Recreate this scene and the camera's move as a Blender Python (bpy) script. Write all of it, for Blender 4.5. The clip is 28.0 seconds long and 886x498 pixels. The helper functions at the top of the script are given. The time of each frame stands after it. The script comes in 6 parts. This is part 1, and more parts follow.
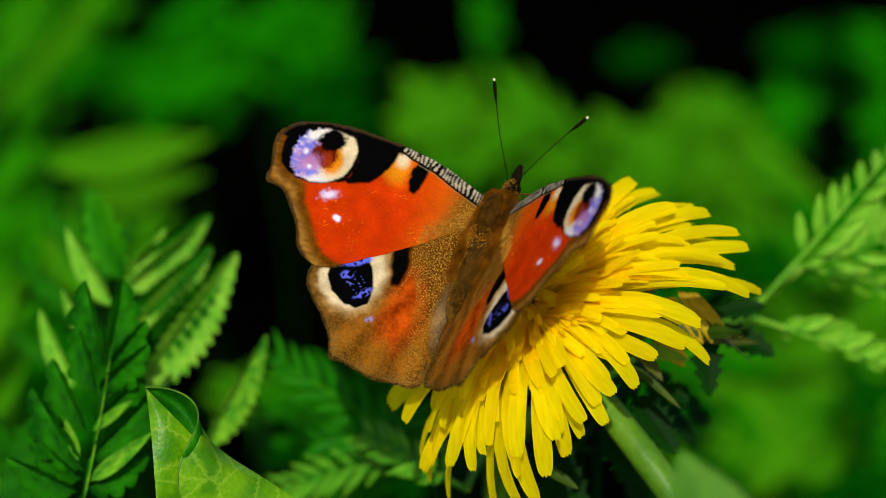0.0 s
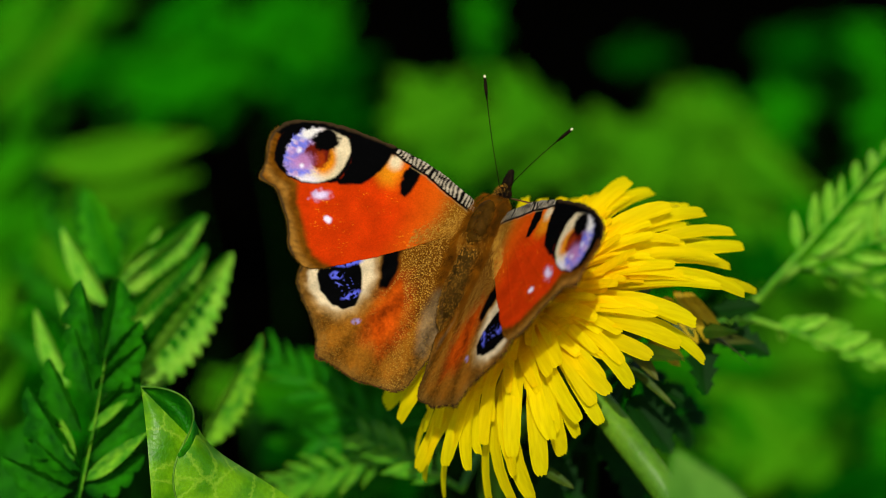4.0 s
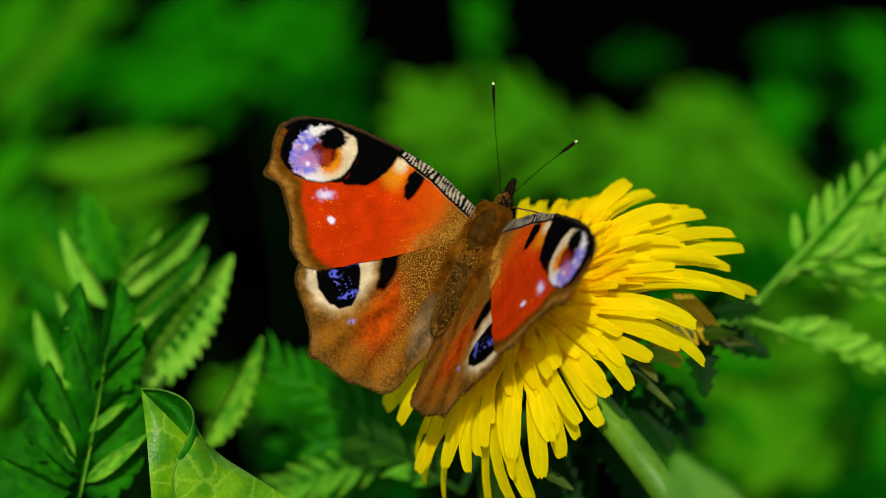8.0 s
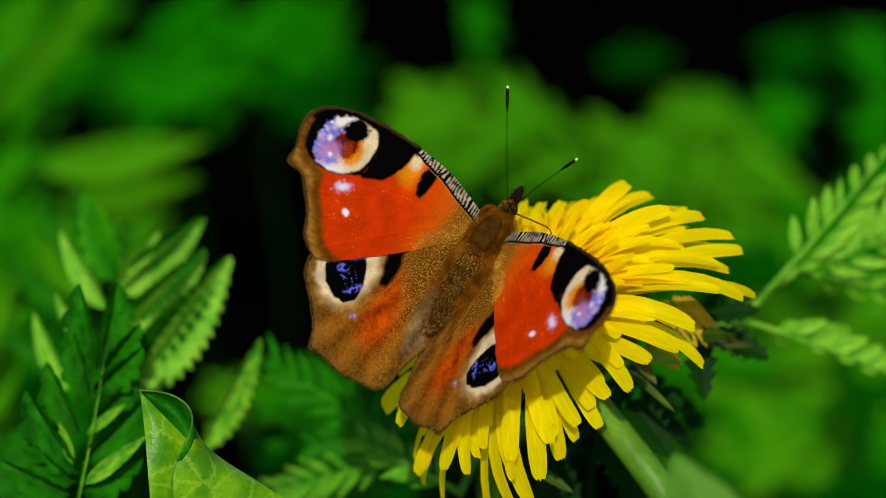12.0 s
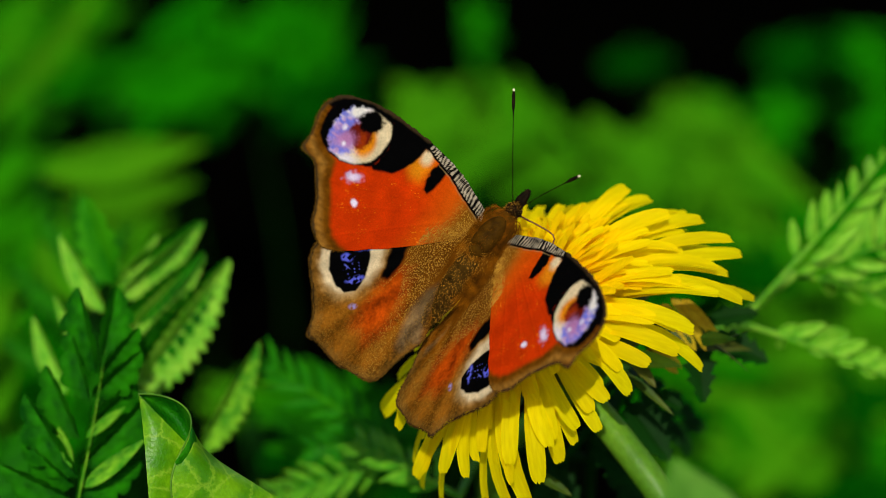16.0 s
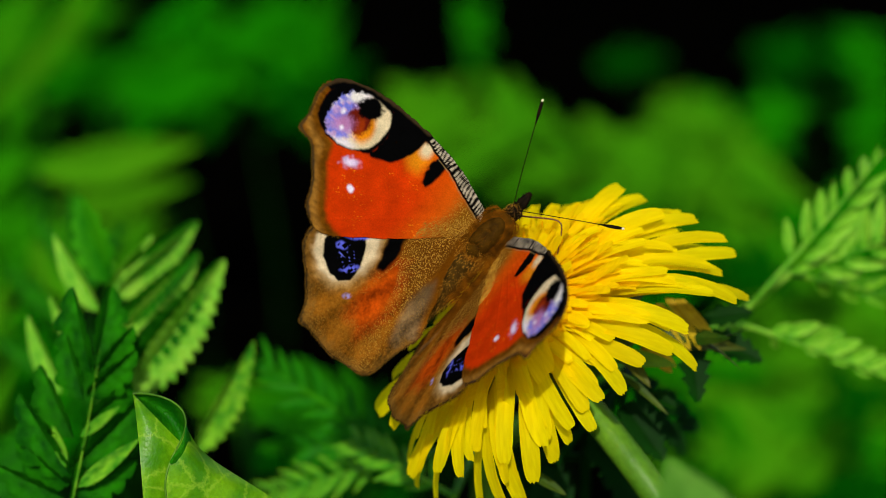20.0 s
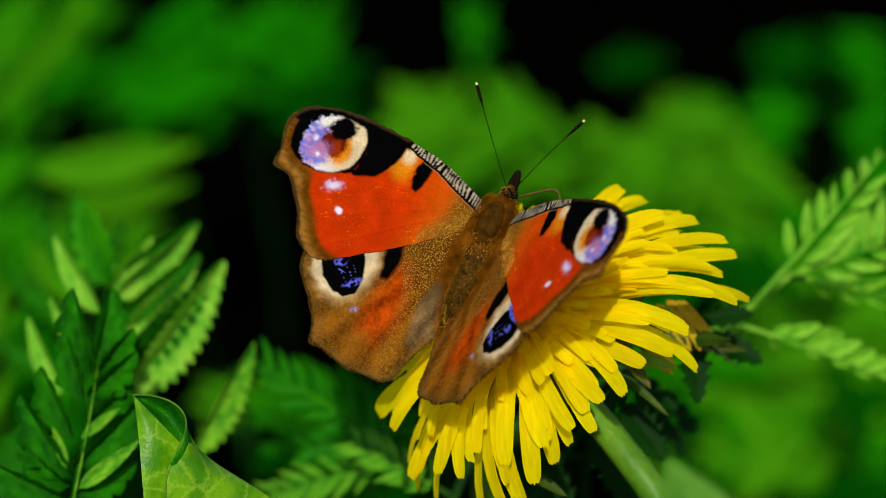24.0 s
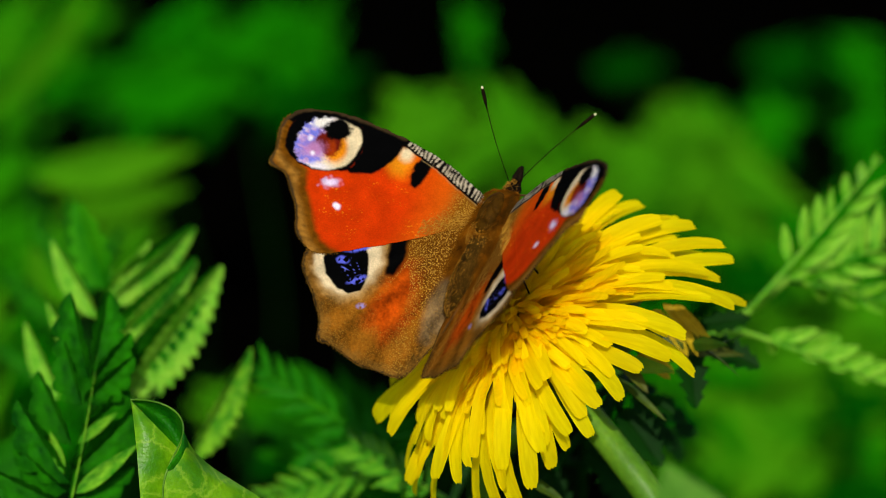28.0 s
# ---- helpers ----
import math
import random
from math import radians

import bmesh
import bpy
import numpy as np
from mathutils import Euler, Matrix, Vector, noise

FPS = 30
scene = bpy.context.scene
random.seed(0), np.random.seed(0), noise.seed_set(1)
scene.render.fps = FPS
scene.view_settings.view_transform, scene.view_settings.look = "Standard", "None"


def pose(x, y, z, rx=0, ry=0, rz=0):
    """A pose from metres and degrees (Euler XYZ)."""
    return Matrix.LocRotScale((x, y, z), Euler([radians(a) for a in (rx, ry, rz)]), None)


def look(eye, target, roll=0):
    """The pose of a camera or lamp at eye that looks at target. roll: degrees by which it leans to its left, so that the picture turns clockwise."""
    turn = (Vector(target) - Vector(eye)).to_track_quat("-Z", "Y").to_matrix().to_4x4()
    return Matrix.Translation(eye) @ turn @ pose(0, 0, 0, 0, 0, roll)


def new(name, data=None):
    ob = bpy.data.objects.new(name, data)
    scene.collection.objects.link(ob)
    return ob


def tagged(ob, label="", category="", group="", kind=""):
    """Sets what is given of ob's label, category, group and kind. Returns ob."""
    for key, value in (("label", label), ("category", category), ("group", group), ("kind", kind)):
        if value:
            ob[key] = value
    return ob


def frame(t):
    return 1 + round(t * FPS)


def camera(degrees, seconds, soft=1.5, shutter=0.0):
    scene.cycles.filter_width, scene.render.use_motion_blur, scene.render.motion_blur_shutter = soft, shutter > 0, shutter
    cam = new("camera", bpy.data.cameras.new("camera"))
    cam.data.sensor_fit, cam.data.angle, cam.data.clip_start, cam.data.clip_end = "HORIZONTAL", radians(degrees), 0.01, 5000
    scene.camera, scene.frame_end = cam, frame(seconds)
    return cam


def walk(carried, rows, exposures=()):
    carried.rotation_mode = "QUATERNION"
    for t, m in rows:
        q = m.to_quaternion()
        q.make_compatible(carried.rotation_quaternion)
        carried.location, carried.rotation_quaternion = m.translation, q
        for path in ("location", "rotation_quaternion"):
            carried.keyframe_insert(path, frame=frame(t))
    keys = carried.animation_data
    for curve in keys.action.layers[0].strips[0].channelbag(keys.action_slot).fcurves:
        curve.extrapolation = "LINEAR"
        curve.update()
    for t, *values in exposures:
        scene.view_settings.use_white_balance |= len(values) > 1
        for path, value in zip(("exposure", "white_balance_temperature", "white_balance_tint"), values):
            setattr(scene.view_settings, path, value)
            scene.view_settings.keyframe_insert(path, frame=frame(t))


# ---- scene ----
MM = 0.001
FOCUS = Vector((0, 0, 0.35))          # the middle of the subject, 35 cm above the soil
TILT = 30                             # the camera looks down by this much
REACH = 350.0                         # from the lens to the subject, in millimetres

# ---- camera ----
cam = camera(18.5, 28.0, soft=0.9)
BASE = Matrix.Translation(FOCUS) @ pose(0, 0, 0, 90 - TILT) @ pose(0, 0, REACH * MM)
cam.data.dof.use_dof = True
cam.data.dof.focus_distance = 0.344
cam.data.dof.aperture_fstop = 13.0
cam.data.dof.aperture_blades = 0


def turn(up, left):
    """The camera on its stand, turned by degrees."""
    return BASE @ pose(0, 0, 0, up, left, 0)


walk(cam, [(0, turn(0, 0)), (0.5, turn(0.005, -0.007)), (1, turn(0.013, -0.014)), (1.5, turn(0.017, -0.022)), (2, turn(0.012, -0.047)), (2.5, turn(0.003, -0.071)), (3, turn(-0.002, -0.082)), (3.5, turn(-0.007, -0.093)), (5.5, turn(-0.01, -0.099)), (6, turn(-0.005, -0.098)), (6.5, turn(0.005, -0.096)), (7, turn(0.014, -0.097)), (7.5, turn(0.024, -0.097)), (8, turn(0.032, -0.097)), (8.5, turn(0.041, -0.092)), (9, turn(0.05, -0.09)), (9.5, turn(0.057, -0.102)), (10, turn(0.064, -0.121)), (10.5, turn(0.071, -0.129)), (11, turn(0.073, -0.13)), (11.5, turn(0.072, -0.126)), (12, turn(0.071, -0.123)), (12.5, turn(0.084, -0.135)), (14.5, turn(0.11, -0.157)), (15, turn(0.13, -0.164)), (15.5, turn(0.14, -0.154)), (16, turn(0.142, -0.144)), (16.5, turn(0.135, -0.144)), (17, turn(0.119, -0.153)), (17.5, turn(0.099, -0.169)), (18, turn(0.093, -0.187)), (18.5, turn(0.094, -0.209)), (19, turn(0.1, -0.233)), (19.5, turn(0.114, -0.248)), (20, turn(0.131, -0.26)), (20.5, turn(0.147, -0.268)), (21, turn(0.16, -0.26)), (21.5, turn(0.16, -0.248)), (23.5, turn(0.155, -0.245)), (24, turn(0.158, -0.25)), (24.5, turn(0.168, -0.259)), (25, turn(0.18, -0.273)), (25.5, turn(0.194, -0.291)), (26, turn(0.208, -0.295)), (26.5, turn(0.222, -0.289)), (27, turn(0.236, -0.281)), (27.5, turn(0.249, -0.283)), (28, turn(0.259, -0.308))])

# ---- light ----
SUN = Vector((-0.03, -0.675, 0.737)).normalized()
world = bpy.data.worlds.new("sky")
scene.world = world
world.use_nodes = True
wn = world.node_tree.nodes
sky = wn.new("ShaderNodeTexSky")
sky.sky_type, sky.sun_disc = "NISHITA", False
sky.sun_elevation = math.asin(SUN.z)
sky.sun_rotation = math.atan2(SUN.x, SUN.y)
wn["Background"].inputs["Strength"].default_value = 0.15
world.node_tree.links.new(sky.outputs["Color"], wn["Background"].inputs["Color"])
sun_data = bpy.data.lights.new("sun", "SUN")
sun_data.energy, sun_data.angle, sun_data.color = 4.4, radians(0.55), (1.0, 0.95, 0.84)
sun = new("sun", sun_data)
sun.matrix_world = look(SUN * 3, (0, 0, 0))
scene.view_settings.exposure = 0.0


# ---- placing ----
def spot(u, v, w=0.0):
    """A place seen u right and v above the middle of the subject (millimetres in its plane), w nearer to the lens than that plane."""
    k = (REACH - w) / REACH
    return FOCUS + MM * (pose(0, 0, 0, 90 - TILT).to_3x3() @ Vector((u * k, v * k, w)))


def way(x, y, z):
    """A direction given as right, up and towards the lens."""
    return (pose(0, 0, 0, 90 - TILT).to_3x3() @ Vector((x, y, z))).normalized()


def place(x, y, z, rx, ry, rz):
    return pose(x * MM, y * MM, z * MM, rx, ry, rz)


def frame_of(origin, along, facing):
    """A pose with its y along one direction and its z as near as can be to another."""
    y = Vector(along).normalized()
    z = Vector(facing)
    z = (z - y * z.dot(y)).normalized()
    m = Matrix((y.cross(z), y, z)).transposed().to_4x4()
    m.translation = origin
    return m


def mesh_from(name, verts, faces, material, smooth=True):
    me = bpy.data.meshes.new(name)
    me.from_pydata([tuple(v) for v in verts], [], faces)
    if smooth:
        me.shade_smooth()
    me.materials.append(material)
    return me


def part(name, data, parent, label="", m=None, kind=""):
    ob = new(name, data)
    ob.parent = parent
    if m is not None:
        ob.matrix_basis = m
    return tagged(ob, label=label, kind=kind)


def thing(name, m, label, category, group="", kind=""):
    ob = new(name)
    ob.empty_display_size = 0.005
    ob.matrix_basis = m
    return tagged(ob, label, category, group, kind)


def tube(points, radii, sides=8, cap=True):
    """Verts and faces of a round tube along points."""
    pts = [Vector(p) for p in points]
    verts, faces = [], []
    side = None
    for i, p in enumerate(pts):
        d = (pts[min(i + 1, len(pts) - 1)] - pts[max(i - 1, 0)]).normalized()
        if side is None:
            side = d.orthogonal().normalized()
        side = (side - d * side.dot(d)).normalized()
        other = d.cross(side)
        for k in range(sides):
            a = 2 * math.pi * k / sides
            verts.append(p + (side * math.cos(a) + other * math.sin(a)) * radii[i])
    n = len(pts)
    for i in range(n - 1):
        for k in range(sides):
            a, b = i * sides + k, i * sides + (k + 1) % sides
            faces.append((a, b, b + sides, a + sides))
    if cap:
        faces.append(tuple(range(sides))[::-1])
        faces.append(tuple((n - 1) * sides + k for k in range(sides)))
    return verts, faces


def bezier(p0, p1, p2, p3, n):
    p0, p1, p2, p3 = (Vector(p) for p in (p0, p1, p2, p3))
    return [p0 * (1 - t) ** 3 + p1 * 3 * t * (1 - t) ** 2 + p2 * 3 * t * t * (1 - t) + p3 * t ** 3 for t in (i / n for i in range(n + 1))]


def joined(pieces):
    verts, faces = [], []
    for v, f in pieces:
        k = len(verts)
        verts += list(v)
        faces += [tuple(i + k for i in q) for q in f]
    return verts, faces


# ---- materials ----
def material(name, rough=0.6, spec=0.4):
    mat = bpy.data.materials.new(name)
    mat.use_nodes = True
    nt = mat.node_tree
    bsdf = nt.nodes["Principled BSDF"]
    bsdf.inputs["Roughness"].default_value = rough
    bsdf.inputs["Specular IOR Level"].default_value = spec
    return mat, nt, bsdf


def node(nt, kind, **values):
    n = nt.nodes.new(kind)
    for k, v in values.items():
        n.inputs[k].default_value = v
    return n


def ramp(nt, source, stops):
    r = nt.nodes.new("ShaderNodeValToRGB")
    els = r.color_ramp.elements
    while len(els) < len(stops):
        els.new(0.5)
    for e, (p, c) in zip(els, stops):
        e.position, e.color = p, (*c, 1)
    nt.links.new(source, r.inputs[0])
    return r.outputs[0]


def mixed(nt, a, b, fac, mode="MIX"):
    m = nt.nodes.new("ShaderNodeMix")
    m.data_type, m.blend_type = "RGBA", mode
    for sock, v in ((m.inputs[0], fac), (m.inputs[6], a), (m.inputs[7], b)):
        if hasattr(v, "links"):
            nt.links.new(v, sock)
        else:
            sock.default_value = v if isinstance(v, float) else (*v, 1)
    return m.outputs[2]


def bumped(nt, bsdf, height, strength, distance):
    b = node(nt, "ShaderNodeBump", Strength=strength, Distance=distance)
    nt.links.new(height, b.inputs["Height"])
    nt.links.new(b.outputs[0], bsdf.inputs["Normal"])


def leaf_material(name, dark, light, vein, rough=0.45, passing=0.35, scale=160.0, gloss=0.12, across=1.0, relief=0.35, depth=0.0003, veined=False):
    """Leaf green with mottling, a paler tint from leaf to leaf, and light that passes through the blade."""
    mat, nt, bsdf = material(name, rough, gloss)
    geo = nt.nodes.new("ShaderNodeTexCoord")
    info = nt.nodes.new("ShaderNodeObjectInfo")
    big = node(nt, "ShaderNodeTexNoise", Scale=scale, Detail=4.0)
    fine = node(nt, "ShaderNodeTexNoise", Scale=scale * 9, Detail=3.0)
    span = node(nt, "ShaderNodeMapping")
    span.inputs["Scale"].default_value = (across, 1, 1)
    nt.links.new(geo.outputs["Object"], span.inputs[0])
    for n in (big, fine):
        nt.links.new(span.outputs[0], n.inputs["Vector"])
    base = ramp(nt, big.outputs[0], [(0.38, dark), (0.62, light)])
    base = mixed(nt, base, ramp(nt, fine.outputs[0], [(0.35, (0.75, 0.75, 0.75)), (0.7, (1.15, 1.15, 1.1))]), 0.7, "MULTIPLY")
    base = mixed(nt, base, vein, ramp(nt, info.outputs["Random"], [(0.0, (0, 0, 0)), (1.0, (0.35, 0.35, 0.35))]))
    if veined:
        # a net of pale veins and a few rusty stains
        wobble = mixed(nt, span.outputs[0], fine.outputs["Color"], 0.0012, "ADD")
        net = node(nt, "ShaderNodeTexVoronoi", Scale=210.0)
        net.feature = "DISTANCE_TO_EDGE"
        nt.links.new(wobble, net.inputs["Vector"])
        base = mixed(nt, base, (0.3, 0.48, 0.03), ramp(nt, net.outputs["Distance"], [(0.0, (0.42, 0.42, 0.42)), (0.06, (0, 0, 0))]))
        stain = node(nt, "ShaderNodeTexNoise", Scale=150.0, Detail=1.0)
        nt.links.new(geo.outputs["Object"], stain.inputs["Vector"])
        base = mixed(nt, base, (0.38, 0.24, 0.008), ramp(nt, stain.outputs[0], [(0.7, (0, 0, 0)), (0.76, (0.7, 0.7, 0.7))]))
    nt.links.new(base, bsdf.inputs["Base Color"])
    bumped(nt, bsdf, fine.outputs[0], relief, depth)
    trans = nt.nodes.new("ShaderNodeBsdfTranslucent")
    nt.links.new(base, trans.inputs["Color"])
    mix = node(nt, "ShaderNodeMixShader", Fac=passing)
    nt.links.new(bsdf.outputs[0], mix.inputs[1])
    nt.links.new(trans.outputs[0], mix.inputs[2])
    nt.links.new(mix.outputs[0], nt.nodes["Material Output"].inputs["Surface"])
    return mat


def speckled(name, a, b, scale, rough=0.7, spec=0.2, bump=0.3, distance=0.0002):
    mat, nt, bsdf = material(name, rough, spec)
    geo = nt.nodes.new("ShaderNodeTexCoord")
    n1 = node(nt, "ShaderNodeTexNoise", Scale=scale, Detail=5.0)
    n2 = node(nt, "ShaderNodeTexNoise", Scale=scale * 7, Detail=3.0)
    for n in (n1, n2):
        nt.links.new(geo.outputs["Object"], n.inputs["Vector"])
    base = ramp(nt, n1.outputs[0], [(0.3, a), (0.7, b)])
    base = mixed(nt, base, ramp(nt, n2.outputs[0], [(0.3, (0.6, 0.6, 0.6)), (0.7, (1.2, 1.2, 1.2))]), 0.6, "MULTIPLY")
    nt.links.new(base, bsdf.inputs["Base Color"])
    bumped(nt, bsdf, n2.outputs[0], bump, distance)
    return mat


def wing_material():
    """Wing scales: the pigment pattern, gold dusting near the root, fine grain."""
    mat, nt, bsdf = material("wing_scales", 0.8, 0.01)
    att = nt.nodes.new("ShaderNodeAttribute")
    att.attribute_name = "pigment"
    geo = nt.nodes.new("ShaderNodeTexCoord")
    grain = node(nt, "ShaderNodeTexNoise", Scale=5200.0, Detail=3.0)
    cells = node(nt, "ShaderNodeTexNoise", Scale=5000.0, Detail=3.0, Roughness=0.7)
    veil = node(nt, "ShaderNodeTexNoise", Scale=420.0, Detail=4.0)
    for n in (grain, cells, veil):
        nt.links.new(geo.outputs["Object"], n.inputs["Vector"])
    base = mixed(nt, att.outputs["Color"], ramp(nt, grain.outputs[0], [(0.3, (0.8, 0.8, 0.8)), (0.7, (1.12, 1.12, 1.12))]), 0.75, "MULTIPLY")
    base = mixed(nt, base, ramp(nt, veil.outputs[0], [(0.3, (0.8, 0.8, 0.8)), (0.7, (1.12, 1.12, 1.12))]), 0.8, "MULTIPLY")
    gold = ramp(nt, cells.outputs[0], [(0.52, (0, 0, 0)), (0.6, (1, 1, 1))])
    dust = nt.nodes.new("ShaderNodeMath")
    dust.operation = "MULTIPLY"
    nt.links.new(gold, dust.inputs[0])
    nt.links.new(att.outputs["Alpha"], dust.inputs[1])
    base = mixed(nt, base, (0.46, 0.25, 0.035), dust.outputs[0])
    nt.links.new(base, bsdf.inputs["Base Color"])
    bumped(nt, bsdf, grain.outputs[0], 0.5, 0.00006)
    trans = nt.nodes.new("ShaderNodeBsdfTranslucent")
    nt.links.new(base, trans.inputs["Color"])
    mix = node(nt, "ShaderNodeMixShader", Fac=0.38)
    nt.links.new(bsdf.outputs[0], mix.inputs[1])
    nt.links.new(trans.outputs[0], mix.inputs[2])
    nt.links.new(mix.outputs[0], nt.nodes["Material Output"].inputs["Surface"])
    return mat


def petal_material(name="petal_yellow", inner=False):
    mat, nt, bsdf = material(name, 0.6, 0.03)
    geo = nt.nodes.new("ShaderNodeTexCoord")
    info = nt.nodes.new("ShaderNodeObjectInfo")
    sep = nt.nodes.new("ShaderNodeSeparateXYZ")
    nt.links.new(geo.outputs["Object"], sep.inputs[0])
    wave = node(nt, "ShaderNodeTexNoise", Scale=1.0, Detail=3.0)
    stretch = node(nt, "ShaderNodeMapping")
    stretch.inputs["Scale"].default_value = (2600, 90, 500)
    nt.links.new(geo.outputs["Object"], stretch.inputs[0])
    nt.links.new(stretch.outputs[0], wave.inputs["Vector"])
    along = node(nt, "ShaderNodeMapRange")
    for k, v in (("From Min", 0.001), ("From Max", 0.016)):
        along.inputs[k].default_value = v
    nt.links.new(sep.outputs[1], along.inputs[0])
    base = ramp(nt, along.outputs[0], [(0.0, (0.97, 0.62, 0.001)), (0.4, (0.98, 0.76, 0.001)), (1.0, (0.98, 0.85, 0.001))])
    if inner:
        base = mixed(nt, (0.98, 0.7, 0.001), (0.98, 0.82, 0.001), 0.5)
    base = mixed(nt, base, ramp(nt, wave.outputs[0], [(0.3, (0.9, 0.87, 0.8)), (0.65, (1.04, 1.04, 1.0))]), 0.8, "MULTIPLY")
    base = mixed(nt, base, (0.95, 0.62, 0.001), ramp(nt, info.outputs["Random"], [(0.4, (0, 0, 0)), (1.0, (0.3, 0.3, 0.3))]))
    nt.links.new(base, bsdf.inputs["Base Color"])
    bumped(nt, bsdf, wave.outputs[0], 0.3, 0.00015)
    trans = nt.nodes.new("ShaderNodeBsdfTranslucent")
    nt.links.new(base, trans.inputs["Color"])
    mix = node(nt, "ShaderNodeMixShader", Fac=0.68)
    nt.links.new(bsdf.outputs[0], mix.inputs[1])
    nt.links.new(trans.outputs[0], mix.inputs[2])
    nt.links.new(mix.outputs[0], nt.nodes["Material Output"].inputs["Surface"])
    return mat


WING = wing_material()
UNDERWING = leaf_material("underwing", (0.34, 0.2, 0.09), (0.55, 0.34, 0.16), (0.45, 0.27, 0.12), 0.8, 0.8, 600, 0.02)
FUR = speckled("fur_brown", (0.045, 0.022, 0.003), (0.11, 0.052, 0.006), 900, 0.9, 0.02)
RUST = speckled("fur_rust", (0.045, 0.015, 0.0008), (0.28, 0.09, 0.003), 650, 0.85, 0.02)
OLIVE = speckled("back_olive", (0.016, 0.007, 0.0005), (0.058, 0.024, 0.0012), 700, 0.65, 0.02)
DUSK = speckled("fur_dusky", (0.016, 0.008, 0.001), (0.06, 0.028, 0.003), 800, 0.85, 0.02)
GOLD = speckled("gold_scales", (0.25, 0.1, 0.008), (0.58, 0.29, 0.03), 1500, 0.7, 0.04)
CHITIN = speckled("chitin_dark", (0.003, 0.002, 0.001), (0.012, 0.007, 0.003), 1200, 0.7, 0.02)
CLUB = speckled("club_pale", (0.6, 0.5, 0.3), (0.8, 0.7, 0.45), 1500)
TONGUE = speckled("tongue_brown", (0.08, 0.02, 0.006), (0.16, 0.05, 0.015), 1500, 0.4)
PETAL = petal_material()
WITHERED = leaf_material("withered_petal", (0.26, 0.17, 0.004), (0.5, 0.36, 0.01), (0.38, 0.25, 0.006), 0.6, 0.3, 300, 0.1)
PETAL_INNER = petal_material("petal_inner", True)
STALK = leaf_material("stalk_green", (0.04, 0.14, 0.004), (0.1, 0.24, 0.011), (0.1, 0.2, 0.012), 0.45, 0.2, 120, 0.2)
BRACT = leaf_material("bract_green", (0.015, 0.06, 0.003), (0.07, 0.1, 0.008), (0.1, 0.06, 0.01), 0.5, 0.2, 120)
# one frond green in lit and shaded copies: highlights and shade set in colour
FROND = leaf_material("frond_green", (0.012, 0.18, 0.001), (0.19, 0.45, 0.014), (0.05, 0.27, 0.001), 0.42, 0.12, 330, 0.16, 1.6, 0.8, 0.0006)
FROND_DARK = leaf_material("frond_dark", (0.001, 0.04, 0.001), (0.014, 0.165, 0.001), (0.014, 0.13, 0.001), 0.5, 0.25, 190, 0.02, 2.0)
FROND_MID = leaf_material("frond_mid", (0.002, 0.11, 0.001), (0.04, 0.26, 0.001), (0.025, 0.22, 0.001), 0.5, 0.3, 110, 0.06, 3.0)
# dark copy of the leaf green: the flower's shade is put in its colour
PAINTED_SHADE = leaf_material("painted_shade", (0.001, 0.016, 0.0005), (0.003, 0.038, 0.0005), (0.005, 0.042, 0.0005), 0.6, 0.2, 90, 0.05)
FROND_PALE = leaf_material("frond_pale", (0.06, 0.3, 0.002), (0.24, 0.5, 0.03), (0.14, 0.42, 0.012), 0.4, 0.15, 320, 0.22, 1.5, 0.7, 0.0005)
BROAD = leaf_material("broad_leaf", (0.03, 0.16, 0.001), (0.17, 0.38, 0.003), (0.08, 0.26, 0.002), 0.36, 0.25, 210, 0.2, 1.0, 0.28, 0.0004, True)
# deep green of the upper face; also carries the shade in and beside the roll
INSIDE_SHADE = leaf_material("leaf_upper_face_shade", (0.004, 0.1, 0.001), (0.02, 0.19, 0.001), (0.02, 0.16, 0.001), 0.45, 0.2, 260, 0.1, 1.0, 0.5, 0.0005)
NEAR_LEAF = leaf_material("near_leaf", (0.05, 0.17, 0.01), (0.09, 0.23, 0.02), (0.08, 0.22, 0.015), 0.5, 0.25, 120, 0.1)
# weed greens stepped from shaded to sunlit: the step is set in the colour
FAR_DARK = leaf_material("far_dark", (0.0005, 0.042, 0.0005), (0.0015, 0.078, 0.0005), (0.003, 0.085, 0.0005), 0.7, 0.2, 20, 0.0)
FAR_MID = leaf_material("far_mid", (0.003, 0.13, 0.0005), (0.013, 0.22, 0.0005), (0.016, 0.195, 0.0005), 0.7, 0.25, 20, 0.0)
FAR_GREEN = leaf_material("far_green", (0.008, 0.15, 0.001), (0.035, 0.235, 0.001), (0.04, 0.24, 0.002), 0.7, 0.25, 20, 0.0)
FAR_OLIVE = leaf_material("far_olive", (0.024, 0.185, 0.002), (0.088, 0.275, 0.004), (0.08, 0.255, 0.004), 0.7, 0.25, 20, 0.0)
# soil set near black: its colour holds the deep shade between the plants
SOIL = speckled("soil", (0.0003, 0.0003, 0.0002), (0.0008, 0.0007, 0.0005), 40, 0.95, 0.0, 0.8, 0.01)


